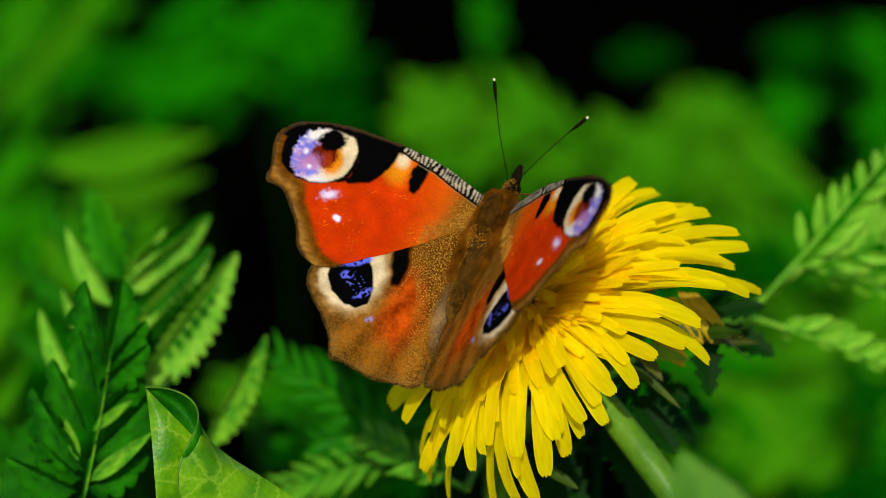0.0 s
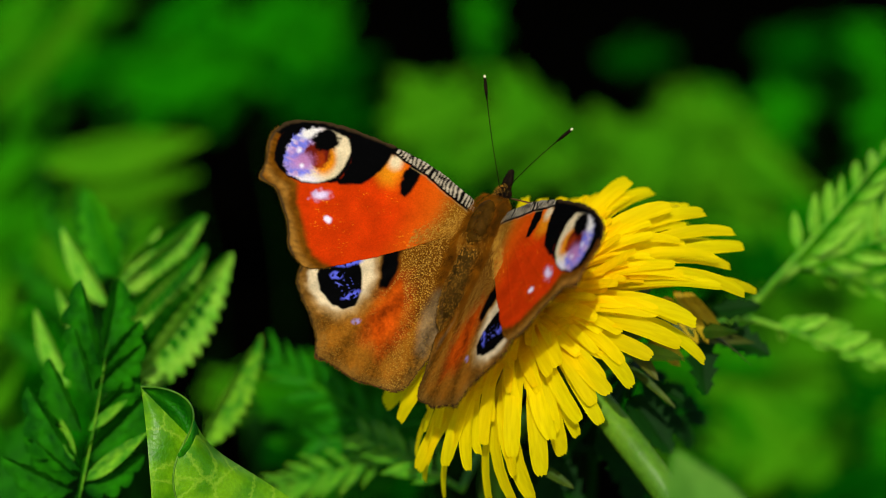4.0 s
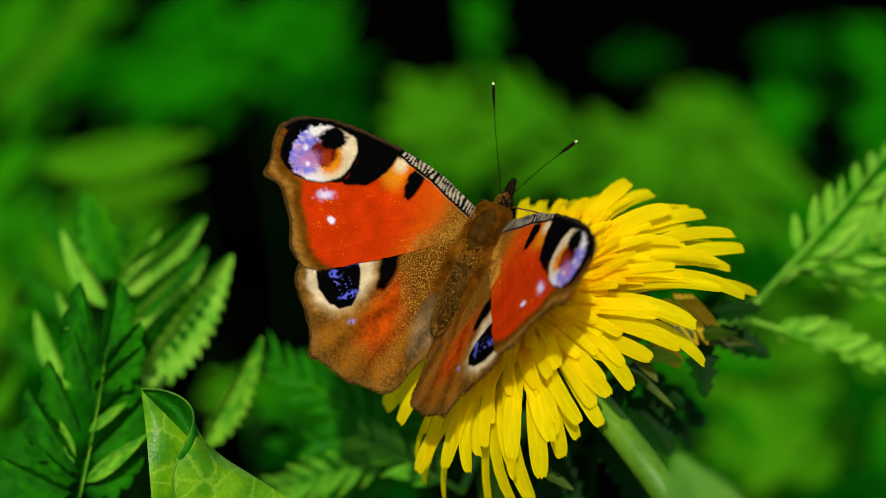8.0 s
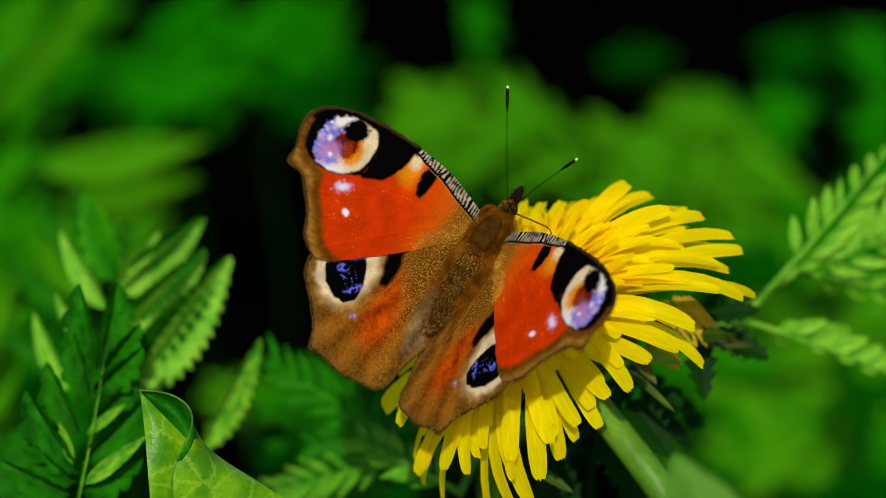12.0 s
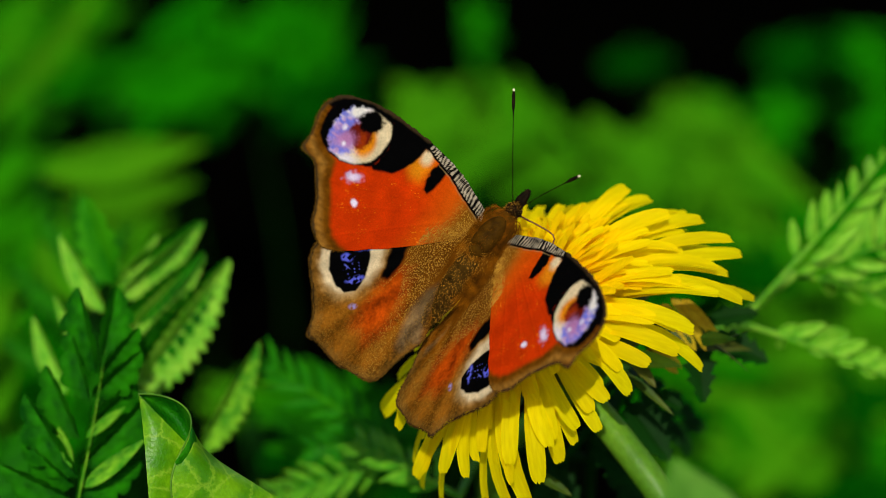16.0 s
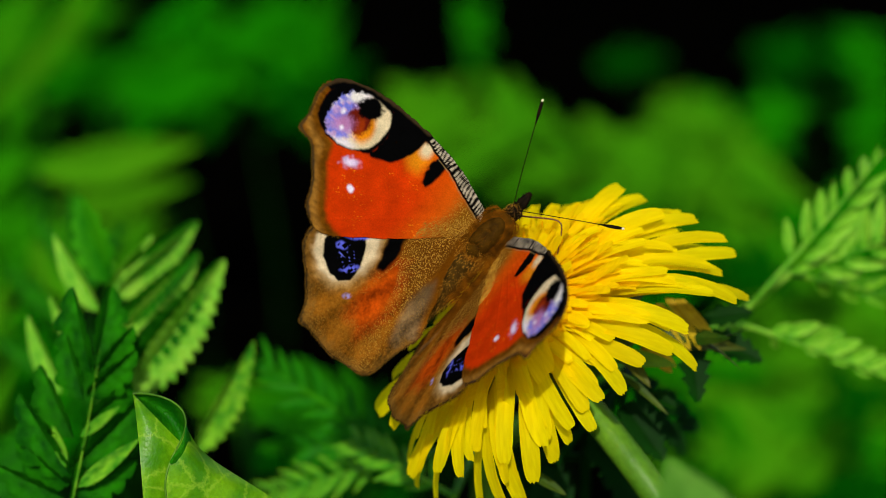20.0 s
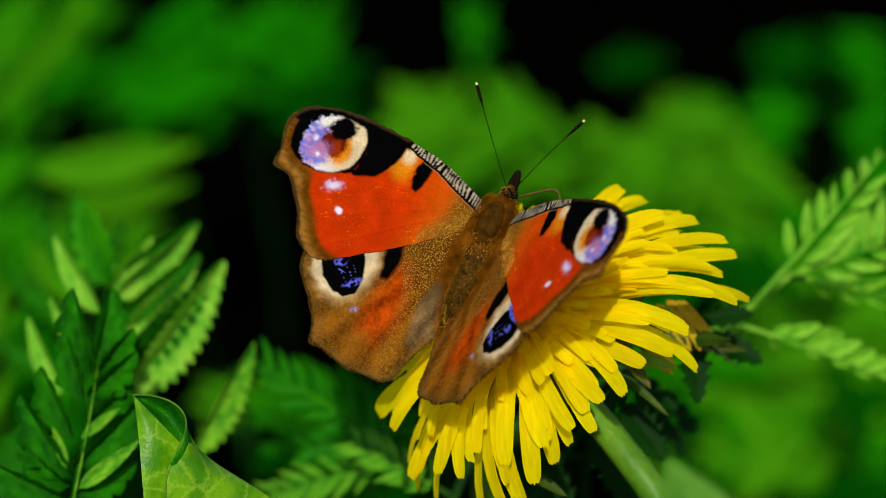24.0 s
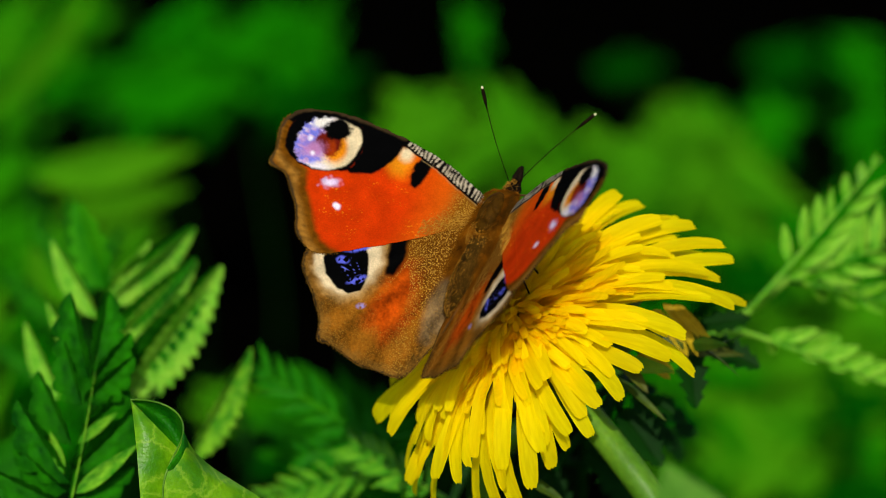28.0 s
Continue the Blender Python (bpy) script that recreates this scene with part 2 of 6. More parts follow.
# ---- ground ----
def ground():
    bm = bmesh.new()
    edge = [-150, -30, -6] + [-1.6 + 0.08 * i for i in range(41)] + [6, 30, 150]
    rows = []
    for y in edge:
        rows.append([bm.verts.new((x, y + 0.4, 0.012 * noise.noise((x * 5, y * 5, 0)) if abs(x) < 2 and abs(y) < 2 else 0)) for x in edge])
    for i in range(len(edge) - 1):
        for j in range(len(edge) - 1):
            bm.faces.new((rows[i][j], rows[i][j + 1], rows[i + 1][j + 1], rows[i + 1][j]))
    me = bpy.data.meshes.new("ground")
    bm.to_mesh(me)
    me.shade_smooth()
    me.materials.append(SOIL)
    tagged(new("ground", me), "soil coloured near black for the deep shade under the meadow plants", "ground", kind="structure")


ground()


# ---- leaves ----
def blade(length, width, teeth=0, depth=0.35, fold=0.35, droop=0.15, n=None, blunt=1.0, quilt=0.0, soft=False):
    """A leaf blade from its root along y, creased along the midrib, its edge cut into teeth, quilted between the veins."""
    n = n or max(10, teeth * 6)
    verts, faces = [], []
    across = (-1, -0.66, -0.33, 0, 0, 0.33, 0.66, 1)
    for i in range(n + 1):
        t = i / n
        w = width * 0.5 * (math.sin(math.pi * min(1, t ** 0.75)) ** blunt) + width * 0.02
        if teeth:
            saw = (t * teeth) % 1.0
            cut = 1 - math.sin(math.pi * saw) ** 0.6 if soft else (saw if saw > 0.25 else 1 - saw * 4)
            w *= 1 - depth * cut if t < 0.97 else 1
        z = -droop * length * t * t
        for s in across:
            lift = fold * abs(s) * w - 0.25 * fold * w * s * s
            lift += quilt * width * math.sin(math.pi * abs(s)) * math.cos(2 * math.pi * (t * max(teeth, 6) - 0.9 * abs(s)))
            push = (abs(s) ** 1.5) * 0.12 * length / max(teeth, 4) if teeth else 0
            verts.append((s * w, min(length * t + push, length * 1.01), z + lift))
    for i in range(n):
        for k in (0, 1, 2, 4, 5, 6):
            a = i * 8 + k
            faces.append((a, a + 1, a + 9, a + 8))
    return verts, faces


def lobed(length, width, lobes, seed=0):
    """A deeply cut leaflet: a narrow blade with pointed side lobes."""
    rng = random.Random(seed)
    pieces = [blade(length, width * 0.34, 0, fold=0.3, droop=0.12, n=10)]
    for i in range(lobes):
        t = (i + 0.6) / (lobes + 0.4)
        size = width * 0.62 * math.sin(math.pi * (0.18 + 0.72 * t)) * rng.uniform(0.85, 1.1)
        for s in (-1, 1):
            v, f = blade(size, size * 0.55, 0, fold=0.2, droop=0.1, n=5)
            a = s * radians(rng.uniform(32, 46))
            out = []
            for x, y, z in v:
                out.append((x * math.cos(a) + y * math.sin(a), length * t * 0.93 - x * math.sin(a) + y * math.cos(a),
                            z + 0.3 * abs(x * math.cos(a) + y * math.sin(a)) - 0.12 * length * t * t))
            pieces.append((out, f))
    return joined(pieces)


def stem_to_soil(ob, root, along, mat, seed, gather=()):
    """The stem that carries a leaf, from the soil up to its root."""
    rng = random.Random(seed)
    foot = Vector((root.x + rng.uniform(-0.02, 0.02), root.y + 0.05 + rng.uniform(0, 0.02), -0.004))
    inv = ob.matrix_basis.inverted()
    low = Vector(foot)
    low.z = root.z * 0.5
    if gather:
        # gathered with its neighbours into one clump
        via = [root, *gather]
        foot = Vector((via[-1].x, via[-1].y + 0.03, -0.004))
        line = [inv @ p for a, b in zip(via, via[1:]) for p in bezier(a, a.lerp(b, 0.33), a.lerp(b, 0.66), b, 4)[:-1]]
        line += [inv @ p for p in bezier(via[-1], via[-1] - Vector((0, 0, 0.03)), foot + Vector((0, 0, 0.1)), foot, 6)]
        part("stem", mesh_from("stem", *tube(line, [0.0005 + 0.00003 * i for i in range(len(line))], 6), mat), ob)
        return
    line = [inv @ p for p in bezier(root, root - Vector(along).normalized() * 0.02 + Vector((0, 0.012, 0)), low, foot, 10)]
    part("stem", mesh_from("stem", *tube(line, [0.00045 + 0.00005 * i for i in range(11)], 6), mat), ob)


def frond(name, root, tip, facing, pairs, leaflet, width, mat, label, group, cut="lobed", seed=0, sag=0.05, first=0.2, angle=48, rachis=0.5, category="leaf", gather=()):
    """A feathery leaf: a rachis from root to tip, pairs of leaflets and one at the end."""
    rng = random.Random(seed)
    axis = tip - root
    length = axis.length
    m = frame_of(root, axis, facing)
    ob = thing(name, m, label, category, group)
    line = [(0, length * i / 10, -sag * length * (i / 10) ** 2) for i in range(11)]
    part("rachis", mesh_from("rachis", *tube(line, [MM * rachis * (1 - 0.06 * i) for i in range(11)], 6), mat), ob)
    shapes = []
    for k in range(3):
        v, f = lobed(leaflet, width, 6, seed * 7 + k) if cut == "lobed" else blade(leaflet, width, 6, 0.3, 0.45, 0.15)
        shapes.append(mesh_from("leaflet", v, f, mat))
    for i in range(pairs):
        t = first + (0.96 - first) * i / max(pairs - 1, 1)
        size = 0.55 + 0.6 * math.sin(math.pi * (0.25 + 0.6 * (1 - t)))
        for s in (-1, 1):
            turned = pose(0, length * t, -sag * length * t * t, rng.uniform(0, 16), s * rng.uniform(5, 22), -s * (angle + rng.uniform(-7, 7)) * (1 - 0.35 * t))
            part("leaflet", rng.choice(shapes), ob, "", turned @ Matrix.Scale(size * rng.uniform(0.88, 1.1), 4))
    stem_to_soil(ob, root, axis, mat if gather else PAINTED_SHADE, seed, gather)
    part("leaflet", shapes[0], ob, "", pose(0, length * 0.97, -sag * length * 0.94, -4) @ Matrix.Scale(0.6, 4))
    return ob


# ---- dandelion ----
HEAD = spot(11.7, -7.6, -6.0)                 # the middle of the flower head
AXIS = way(-0.41, 0.58, 0.70)                # the way it faces
FLAT = frame_of(HEAD, way(0.82, 0.57, 0.0), AXIS)
# how far the florets reach round the head, by the angle from its long axis
REACH_AT = ((0, 12, 24, 36, 48, 60, 70, 78, 90, 103, 125, 145, 156, 168, 180, 192, 204, 216, 228, 240, 252, 264, 276, 288, 300, 312, 324, 336, 348, 360), (24.4, 22.8, 20.8, 19.2, 18.2, 17.8, 17.6, 16, 14, 12.6, 11, 13, 15.4, 17.6, 20.6, 22.6, 24, 24.6, 24.2, 22, 17.8, 16.4, 15.8, 15.6, 16.8, 20, 25, 26.2, 26, 24.4))


def ligule(length, width, lift, curl, seed):
    """One strap-shaped ray floret with a toothed tip, rising by lift and bending over by curl (degrees)."""
    rng = random.Random(seed)
    verts, faces = [], []
    stops = [0, 0.12, 0.24, 0.36, 0.48, 0.6, 0.7, 0.8, 0.88, 0.94, 0.975, 1.0]
    y, z, last = 0.0, 0.0, 0.0
    twist, bend = rng.uniform(-0.6, 0.6), rng.uniform(-0.1, 0.1)
    wave, edge = rng.uniform(-0.035, 0.035), rng.uniform(0.5, 0.95)
    reach = sum(math.cos(radians(lift - curl * (i / 10) ** 2)) for i in range(1, 11)) / 10
    notch = [rng.uniform(0.1, 0.34) * f for f in (-0.9, 0.5, 0.9, -0.1, 1.0, -0.1, 0.9, 0.5, -0.9)]
    across = (-1, -0.78, -0.52, -0.26, 0, 0.26, 0.52, 0.78, 1)
    for i, t in enumerate(stops):
        a = radians(lift - curl * t * t)
        y += length * (t - last) / reach * math.cos(a)
        z += length * (t - last) / reach * math.sin(a)
        last = t
        w = width * 0.5 * (0.3 + 0.7 * min(1, t * 1.5)) * (1 - 0.3 * (max(0, t - 0.86) / 0.14) ** 2)
        for k, s in enumerate(across):
            tip = notch[k] * width * 0.5 * (1 if i == len(stops) - 1 else 0)
            # edges turned up at the root, a ridge on either side of the middle
            cup = 0.3 * edge * width * (s * s - 0.4) * (1 - 0.55 * t) + 0.02 * width * math.cos(s * 9.4)
            verts.append((s * w + bend * length * t * t, y + tip * math.cos(a), z + cup + twist * s * w * t + tip * math.sin(a) + wave * length * math.sin(3 * t)))
    n = len(across)
    for i in range(len(stops) - 1):
        for k in range(n - 1):
            p = i * n + k
            faces.append((p, p + 1, p + 1 + n, p + n))
    return mesh_from("petal", verts, faces, PETAL)


SITTING = [place(6.5, -0.4, 352.1, 46.2, 22, -36).inverted(), place(6.7, 0.0, 353.3, 42, -8, -38.5).inverted()]


def taken(p):
    """Whether the butterfly's body sits at a place."""
    return any(abs(q.x) < 0.006 and -0.024 < q.y < 0.006 and q.z > -0.0024 - 0.06 * max(0, -q.y - 0.009) for m in SITTING for q in [m @ p])


def dandelion():
    rng = random.Random(4)
    ob = thing("dandelion", Matrix.Translation(HEAD), "yellow dandelion in full bloom on a pale green stalk", "flower")
    back = Matrix.Translation(-HEAD) @ FLAT
    # whorls: count, share of the reach, width, lift, curl, ring radius, height
    whorls = [(50, 1.0, 2.15, 14, 68, 2.6, -1.6), (52, 0.93, 2.05, 22, 70, 2.3, -0.8), (52, 0.83, 1.85, 28, 66, 1.9, -0.1),
              (54, 0.7, 1.6, 32, 60, 1.5, 0.4), (50, 0.54, 1.35, 38, 50, 1.1, 0.7), (42, 0.4, 1.15, 48, 40, 0.6, 0.9)]
    for wi, (count, share, width, lift, curl, ring, height) in enumerate(whorls):
        shapes = [ligule(20 * MM, width * rng.uniform(0.82, 1.12) * MM, lift + rng.uniform(-6, 6), curl + rng.uniform(-16, 16), wi * 31 + k) for k in range(10)]
        for i in range(count):
            a = 360 * (i + rng.uniform(-0.25, 0.25)) / count + wi * 17
            size = share * float(np.interp(a % 360, *REACH_AT)) / 20 * rng.uniform(0.89, 1.0)
            tip, roll, yaw, shape = rng.uniform(-7, 7), rng.uniform(-16, 16), rng.uniform(-4, 4), rng.choice(shapes)
            if wi < 3 and (290 < a % 360 < 316 and i % 5 in (wi, wi + 2) or wi < 2 and 268 < a % 360 < 300 and i % 3 == wi):
                continue              # gaps between the long florets of this side
            # petals under the butterfly are pressed down
            for press in (0, 14, 28, 42):
                m = back @ pose(0, 0, height * MM, 0, 0, a) @ pose(0, ring * MM, 0, tip - press, roll, yaw) @ Matrix.Diagonal((1, size, size, 1))
                if not any(taken(Matrix.Translation(HEAD) @ m @ v.co) for v in shape.vertices):
                    break
            part("petal", shape, ob, "", m)
    # the crowded short florets of the middle
    packed = []
    for i in range(420):
        a, r = rng.uniform(0, 360), math.sqrt(rng.uniform(0, 1))
        me = ligule((8.0 - 5 * (1 - r)) * MM * float(np.interp(a, *REACH_AT)) / 19, rng.uniform(0.7, 1.1) * MM, 62 - 38 * r + rng.uniform(-12, 12), rng.uniform(10, 60), 900 + i)
        m = pose(0, 0, (2.0 + 2.0 * (1 - r)) * MM, 0, 0, a) @ pose(0, 5.4 * r * MM * float(np.interp(a, *REACH_AT)) / 19, 0, 0, rng.uniform(-30, 30))
        pts = [m @ v.co for v in me.vertices]
        # none grow where the butterfly sits
        if not any(taken(FLAT @ p) for p in pts[::2]):
            packed.append((pts, [tuple(p.vertices) for p in me.polygons]))
        bpy.data.meshes.remove(me)
    part("inner_floret", mesh_from("inner_floret", *joined(packed), PETAL_INNER), ob, "crowded short yellow florets", back, "stuff")
    # curled styles in the middle
    pieces = []
    for i in range(16):
        a, r = radians(90 + rng.uniform(-20, 60)), rng.uniform(5.5, 10.0) * MM
        p = Vector((r * math.cos(a), r * math.sin(a), 4.0 * MM))
        h = rng.uniform(1.6, 2.8) * MM
        q = p + Vector((math.cos(a) * h * 0.4, math.sin(a) * h * 0.4, h))
        for s in (-1, 1):
            side = Vector((-math.sin(a), math.cos(a), 0)) * s * 0.8 * MM
            line = bezier(p, p + (q - p) * 0.7, q, q, 4) + bezier(q, q + side * 0.8 + Vector((0, 0, 0.8 * MM)), q + side * 1.8, q + side * 1.2 - Vector((0, 0, 1.0 * MM)), 5)[1:]
            pieces.append(tube(line, [0.1 * MM] * len(line), 5))
    part("style_tuft", mesh_from("style_tuft", *joined(pieces), PETAL_INNER), ob, "curled yellow styles", back, "stuff")
    # green cup, its bracts and the stalk
    cup = [(0, 0, -0.012), (0, 0, -0.0105), (0, 0, -0.008), (0, 0, -0.004), (0, 0, -0.0015)]
    part("cup", mesh_from("cup", *tube(cup, [0.0022, 0.0045, 0.0062, 0.006, 0.005], 16), BRACT), ob, "green cup under the petals", back)
    br = mesh_from("bract", *blade(0.013, 0.003, 0, fold=0.2, droop=-0.1, n=8), BRACT)
    for i in range(22):
        a = 360 * i / 22
        out = i % 2
        m = back @ pose(0, 0, 0, 0, 0, a) @ pose(0, 0.0045, -0.0115, 78 - out * 95 + rng.uniform(-14, 14))
        if out and (m.to_3x3() @ Vector((0, 1, 0))).dot(way(0.5, -0.8, 0.3)) > 0.55:
            continue
        part("bract", br, ob, "", m)
    for u0, v0, u1, v1, wide in ((22.9, -13.0, 31.4, -13.7, 2.6), (24.0, -14.8, 30.7, -20.1, 1.1), (23.3, -10.8, 28.4, -16.6, 2.2), (12.0, -27.6, 17.4, -30.5, 1.6)):
        p, q = spot(u0, v0, -12), spot(u1, v1, -9)
        bent = mesh_from("bract", *blade((q - p).length, wide * MM, 0, fold=0.3, droop=0.1, n=12, blunt=0.7), STALK if wide > 2.4 else BRACT)
        part("bract", bent, ob, "pale green bract bent back under the petals", frame_of(p - HEAD, q - p, way(0.1, 0.5, 0.8)))
    top = FLAT @ Vector((0, 0, -0.0115))
    foot = Vector((top.x + 0.06, top.y + 0.05, 0.0))
    line = bezier(top, top - AXIS * 0.008, spot(23.4, -22.6, -9), spot(33.0, -36.4, -9), 14)
    line += bezier(line[-1], line[-1] + (line[-1] - line[-2]) * 12, foot + Vector((0.02, 0, 0.1)), foot + Vector((0.02, 0, -0.005)), 8)[1:]
    part("stalk", mesh_from("stalk", *tube([p - HEAD for p in line], [(0.00185 + 0.00002 * i) for i in range(len(line))], 14), STALK), ob, "smooth pale green hollow stalk")
    return ob


dandelion()


# ---- butterfly ----
def inside(px, py, poly):
    """Signed distance (negative inside) from points to a closed polygon."""
    q = np.array(poly, float)
    d = np.full(px.shape, 1e9)
    sign = np.ones(px.shape)
    for i in range(len(q)):
        a, b = q[i], q[i - 1]
        ex, ey = b - a
        wx, wy = px - a[0], py - a[1]
        h = np.clip((wx * ex + wy * ey) / (ex * ex + ey * ey + 1e-12), 0, 1)
        d = np.minimum(d, (wx - ex * h) ** 2 + (wy - ey * h) ** 2)
        c1, c2, c3 = py >= a[1], py < b[1], ex * wy > ey * wx
        sign = np.where((c1 & c2 & c3) | (~c1 & ~c2 & ~c3), -sign, sign)
    return sign * np.sqrt(d)


def oval(px, py, cx, cy, rx, ry, turned=0.0):
    c, s = math.cos(radians(turned)), math.sin(radians(turned))
    x, y = (px - cx) * c + (py - cy) * s, -(px - cx) * s + (py - cy) * c
    return (np.sqrt((x / rx) ** 2 + (y / ry) ** 2) - 1) * min(rx, ry)


def grains(px, py, size, seed):
    """Smooth value noise from 0 to 1 over the wing."""
    rng = np.random.RandomState(seed)
    table = rng.rand(64, 64)
    x, y = px / size + 200, py / size + 200
    i, j = np.floor(x).astype(int), np.floor(y).astype(int)
    u, v = x - i, y - j
    u, v = u * u * (3 - 2 * u), v * v * (3 - 2 * v)
    at = lambda a, b: table[a % 64, b % 64]
    return (at(i, j) * (1 - u) + at(i + 1, j) * u) * (1 - v) + (at(i, j + 1) * (1 - u) + at(i + 1, j + 1) * u) * v


def over(col, d, colour, soft=0.12):
    k = np.clip(0.5 - d / (2 * soft), 0, 1)
    k = (k * k * (3 - 2 * k))[:, None]
    return col * (1 - k) + np.asarray(colour) * k


RED, BROWN, TAN, CREAM = (0.6, 0.036, 0.001), (0.14, 0.046, 0.002), (0.3, 0.135, 0.018), (0.8, 0.64, 0.36)
INK, BLUE, LILAC, WHITE = (0.0015, 0.0015, 0.0015), (0.18, 0.19, 0.68), (0.5, 0.29, 0.56), (0.86, 0.78, 0.82)
WINE, AMBER, ASH = (0.13, 0.01, 0.004), (0.82, 0.26, 0.006), (0.19, 0.115, 0.045)

FORE_LINE = [(0.3, 0.5), (2.2, 1.4), (5.1, 2.4), (7.9, 3.0), (11.0, 3.4), (14.3, 3.6), (17.0, 3.6), (19.7, 3.5), (22.3, 3.1), (24.8, 2.4), (26.6, 1.5), (27.6, 0.4),
             (28.1, -0.8), (28.1, -2.0), (27.7, -3.4), (27.4, -4.8), (27.5, -6.5), (26.6, -6.9), (25.3, -7.0), (24.4, -7.6), (23.4, -8.8), (22.2, -10.2), (21.3, -11.7), (20.6, -13.4),
             (19.3, -14.5), (17.5, -15.2), (15.9, -14.8), (14.2, -13.8), (11.0, -11.6), (7.8, -9.4), (4.7, -7.0), (2.3, -4.9), (0.0, -2.4)]
HIND_LINE = [(0.3, 0.8), (6, -0.6), (12, -3.4), (16.4, -7.4), (18.0, -11.2), (18.3, -12.6), (18.2, -13.9), (17.6, -15.2), (16.3, -16.5), (15.4, -17.3), (14.5, -18.4), (13.7, -19.2),
             (13.0, -20.2), (12.6, -21.2), (12.1, -22.7), (10.6, -22.6), (9.0, -22.9), (7.3, -23.3), (5.8, -23.5), (4.4, -23.2), (2.8, -23.1), (1.4, -23.0), (0.4, -22.5),
             (-0.3, -21.4), (-0.6, -20.0), (-1.1, -18.4), (-1.9, -16.4), (-2.5, -15.0), (-2.4, -13.2), (-1.9, -11.4), (-1.5, -8.7), (-1.2, -6.1), (-0.9, -3.5)]


def forewing_pigment(a, b):
    n1, n2 = grains(a, b, 0.5, 1) - 0.5, grains(a, b, 1.6, 2) - 0.5
    rough = 0.22 * n1 + 0.15 * n2
    x, y = a + 0.17 * n1, b + 0.17 * (grains(a, b, 0.5, 3) - 0.5)
    col = np.tile(np.array(RED), (len(a), 1))
    col *= (1 + 0.25 * n2)[:, None]
    # orange towards the fore edge and the root
    col = over(col, np.abs(b - 1.0) * 0.5 + np.maximum(a - 11, 0) - 1.2, (0.72, 0.075, 0.001), 2.0)
    col = over(col, a - 6.8 + 0.10 * (b + 4) + rough, (0.62, 0.1, 0.003), 3.0)
    col = over(col, a - 4.0 + 0.10 * (b + 4) + rough, (0.22, 0.08, 0.004), 1.6)
    # yellow dusting over the red
    fleck = grains(a, b * 1.5, 0.16, 7) * (0.55 + 0.45 * grains(a, b, 3.5, 8)) * (0.6 + 0.4 * grains(a * 0.3, b, 0.7, 9))
    col = over(col, (0.69 - fleck) * 2, (0.8, 0.2, 0.006), 0.16)
    # pale patch between the two black marks
    gap = inside(x, y, [(12.9, 2.9), (10.9, 2.9), (10.4, 0.6), (11.0, -1.4), (12.4, -1.6), (13.8, -0.6)])
    col = over(col, gap, AMBER, 1.1)
    col = over(col, oval(x, y, 11.8, 1.7, 0.9, 1.0), CREAM, 0.55)
    # brown outer border
    rim = inside(x, y, [(27.2, 2.5), (32, 2), (32, -9), (24, -17), (17, -18), (13.6, -14.2), (15.8, -14.0), (17.1, -13.6), (18.3, -12.6), (19.4, -11.1), (20.6, -9.3),
                        (21.8, -7.9), (22.3, -6.5), (22.6, -5.6), (25.2, -4.6), (26.4, -3.6), (26.9, -1.2), (26.6, 0.2)])
    col = over(col, rim - 0.15, BROWN, 0.5)
    col = over(col, np.abs(rim + 1.6) - 0.5, TAN, 0.6)
    col = col * (1 + 0.7 * (grains(a * 0.6, b, 0.35, 51) - 0.5) * np.clip(0.5 - rim, 0, 1))[:, None]
    # dark fore edge and the black patch
    lead = inside(a, b, FORE_LINE)
    col = over(col, np.maximum(-lead - 1.1, np.maximum(12.2 - a, -0.5 - b)) + rough, INK, 0.2)
    col = over(col, np.maximum(-lead - 0.3, np.maximum(12.3 - a, -1.5 - b)) + rough, (0.05, 0.03, 0.012), 0.25)
    patch = inside(x, y, [(18.6, 2.9), (17.4, 0.0), (17.4, -2.1), (18.2, -3.6), (17.2, -3.7), (14.9, -2.7), (14.0, -1.6), (13.2, -0.3), (12.7, 1.1), (12.6, 2.2), (12.5, 2.9), (14.5, 3.1), (17, 3.1)])
    col = over(col, patch + 0.25 * n1, INK, 0.2)
    # the eye
    ring = inside(x, y, [(24.6, 2.2), (26.2, 1.0), (26.9, -0.6), (27.0, -2.1), (26.5, -3.9), (25.4, -4.7), (23.8, -5.25), (22, -5.25), (20, -4.6), (18, -3.6), (17.2, -1.5), (17.3, 0.8), (18.2, 2.6), (20.5, 2.8), (22.6, 2.7)])
    col = over(col, ring - 0.05, INK, 0.14)
    disc = inside(x, y, [(24.6, 0.9), (23.7, 1.8), (22.4, 2.2), (20.5, 2.4), (18.5, 2.2), (17.7, 0.8), (17.7, -1.3), (18.3, -3.1), (20, -4.5), (22.1, -5.1), (23.8, -4.9), (25.3, -3.8), (25.8, -1.9), (25.4, -0.2)])
    side = np.clip((a - 21.2 + 0.12 * (b + 1.5)) / 2.2, 0, 1)[:, None]
    white = np.asarray(CREAM) * (1 - side) + np.asarray(WHITE) * side * 0.95
    eye = white.copy()
    streak = grains(a * 0.4, b, 0.3, 11)
    fine = grains(a, b, 0.2, 14) - 0.5
    eye = over(eye, oval(x, y, 23.4, -2.4, 3.0, 2.2, -60) + 0.5 * fine, LILAC, 0.8)
    eye = over(eye, np.maximum(oval(x, y, 24.7, -1.2, 1.6, 2.9, 14) + 0.8 * fine, (0.3 - streak) * 2.5), BLUE, 0.6)
    eye = over(eye, np.maximum(oval(x, y, 23.2, -4.5, 1.9, 0.7, -24) + 0.5 * fine, (0.42 - streak) * 2.5), BLUE, 0.5)
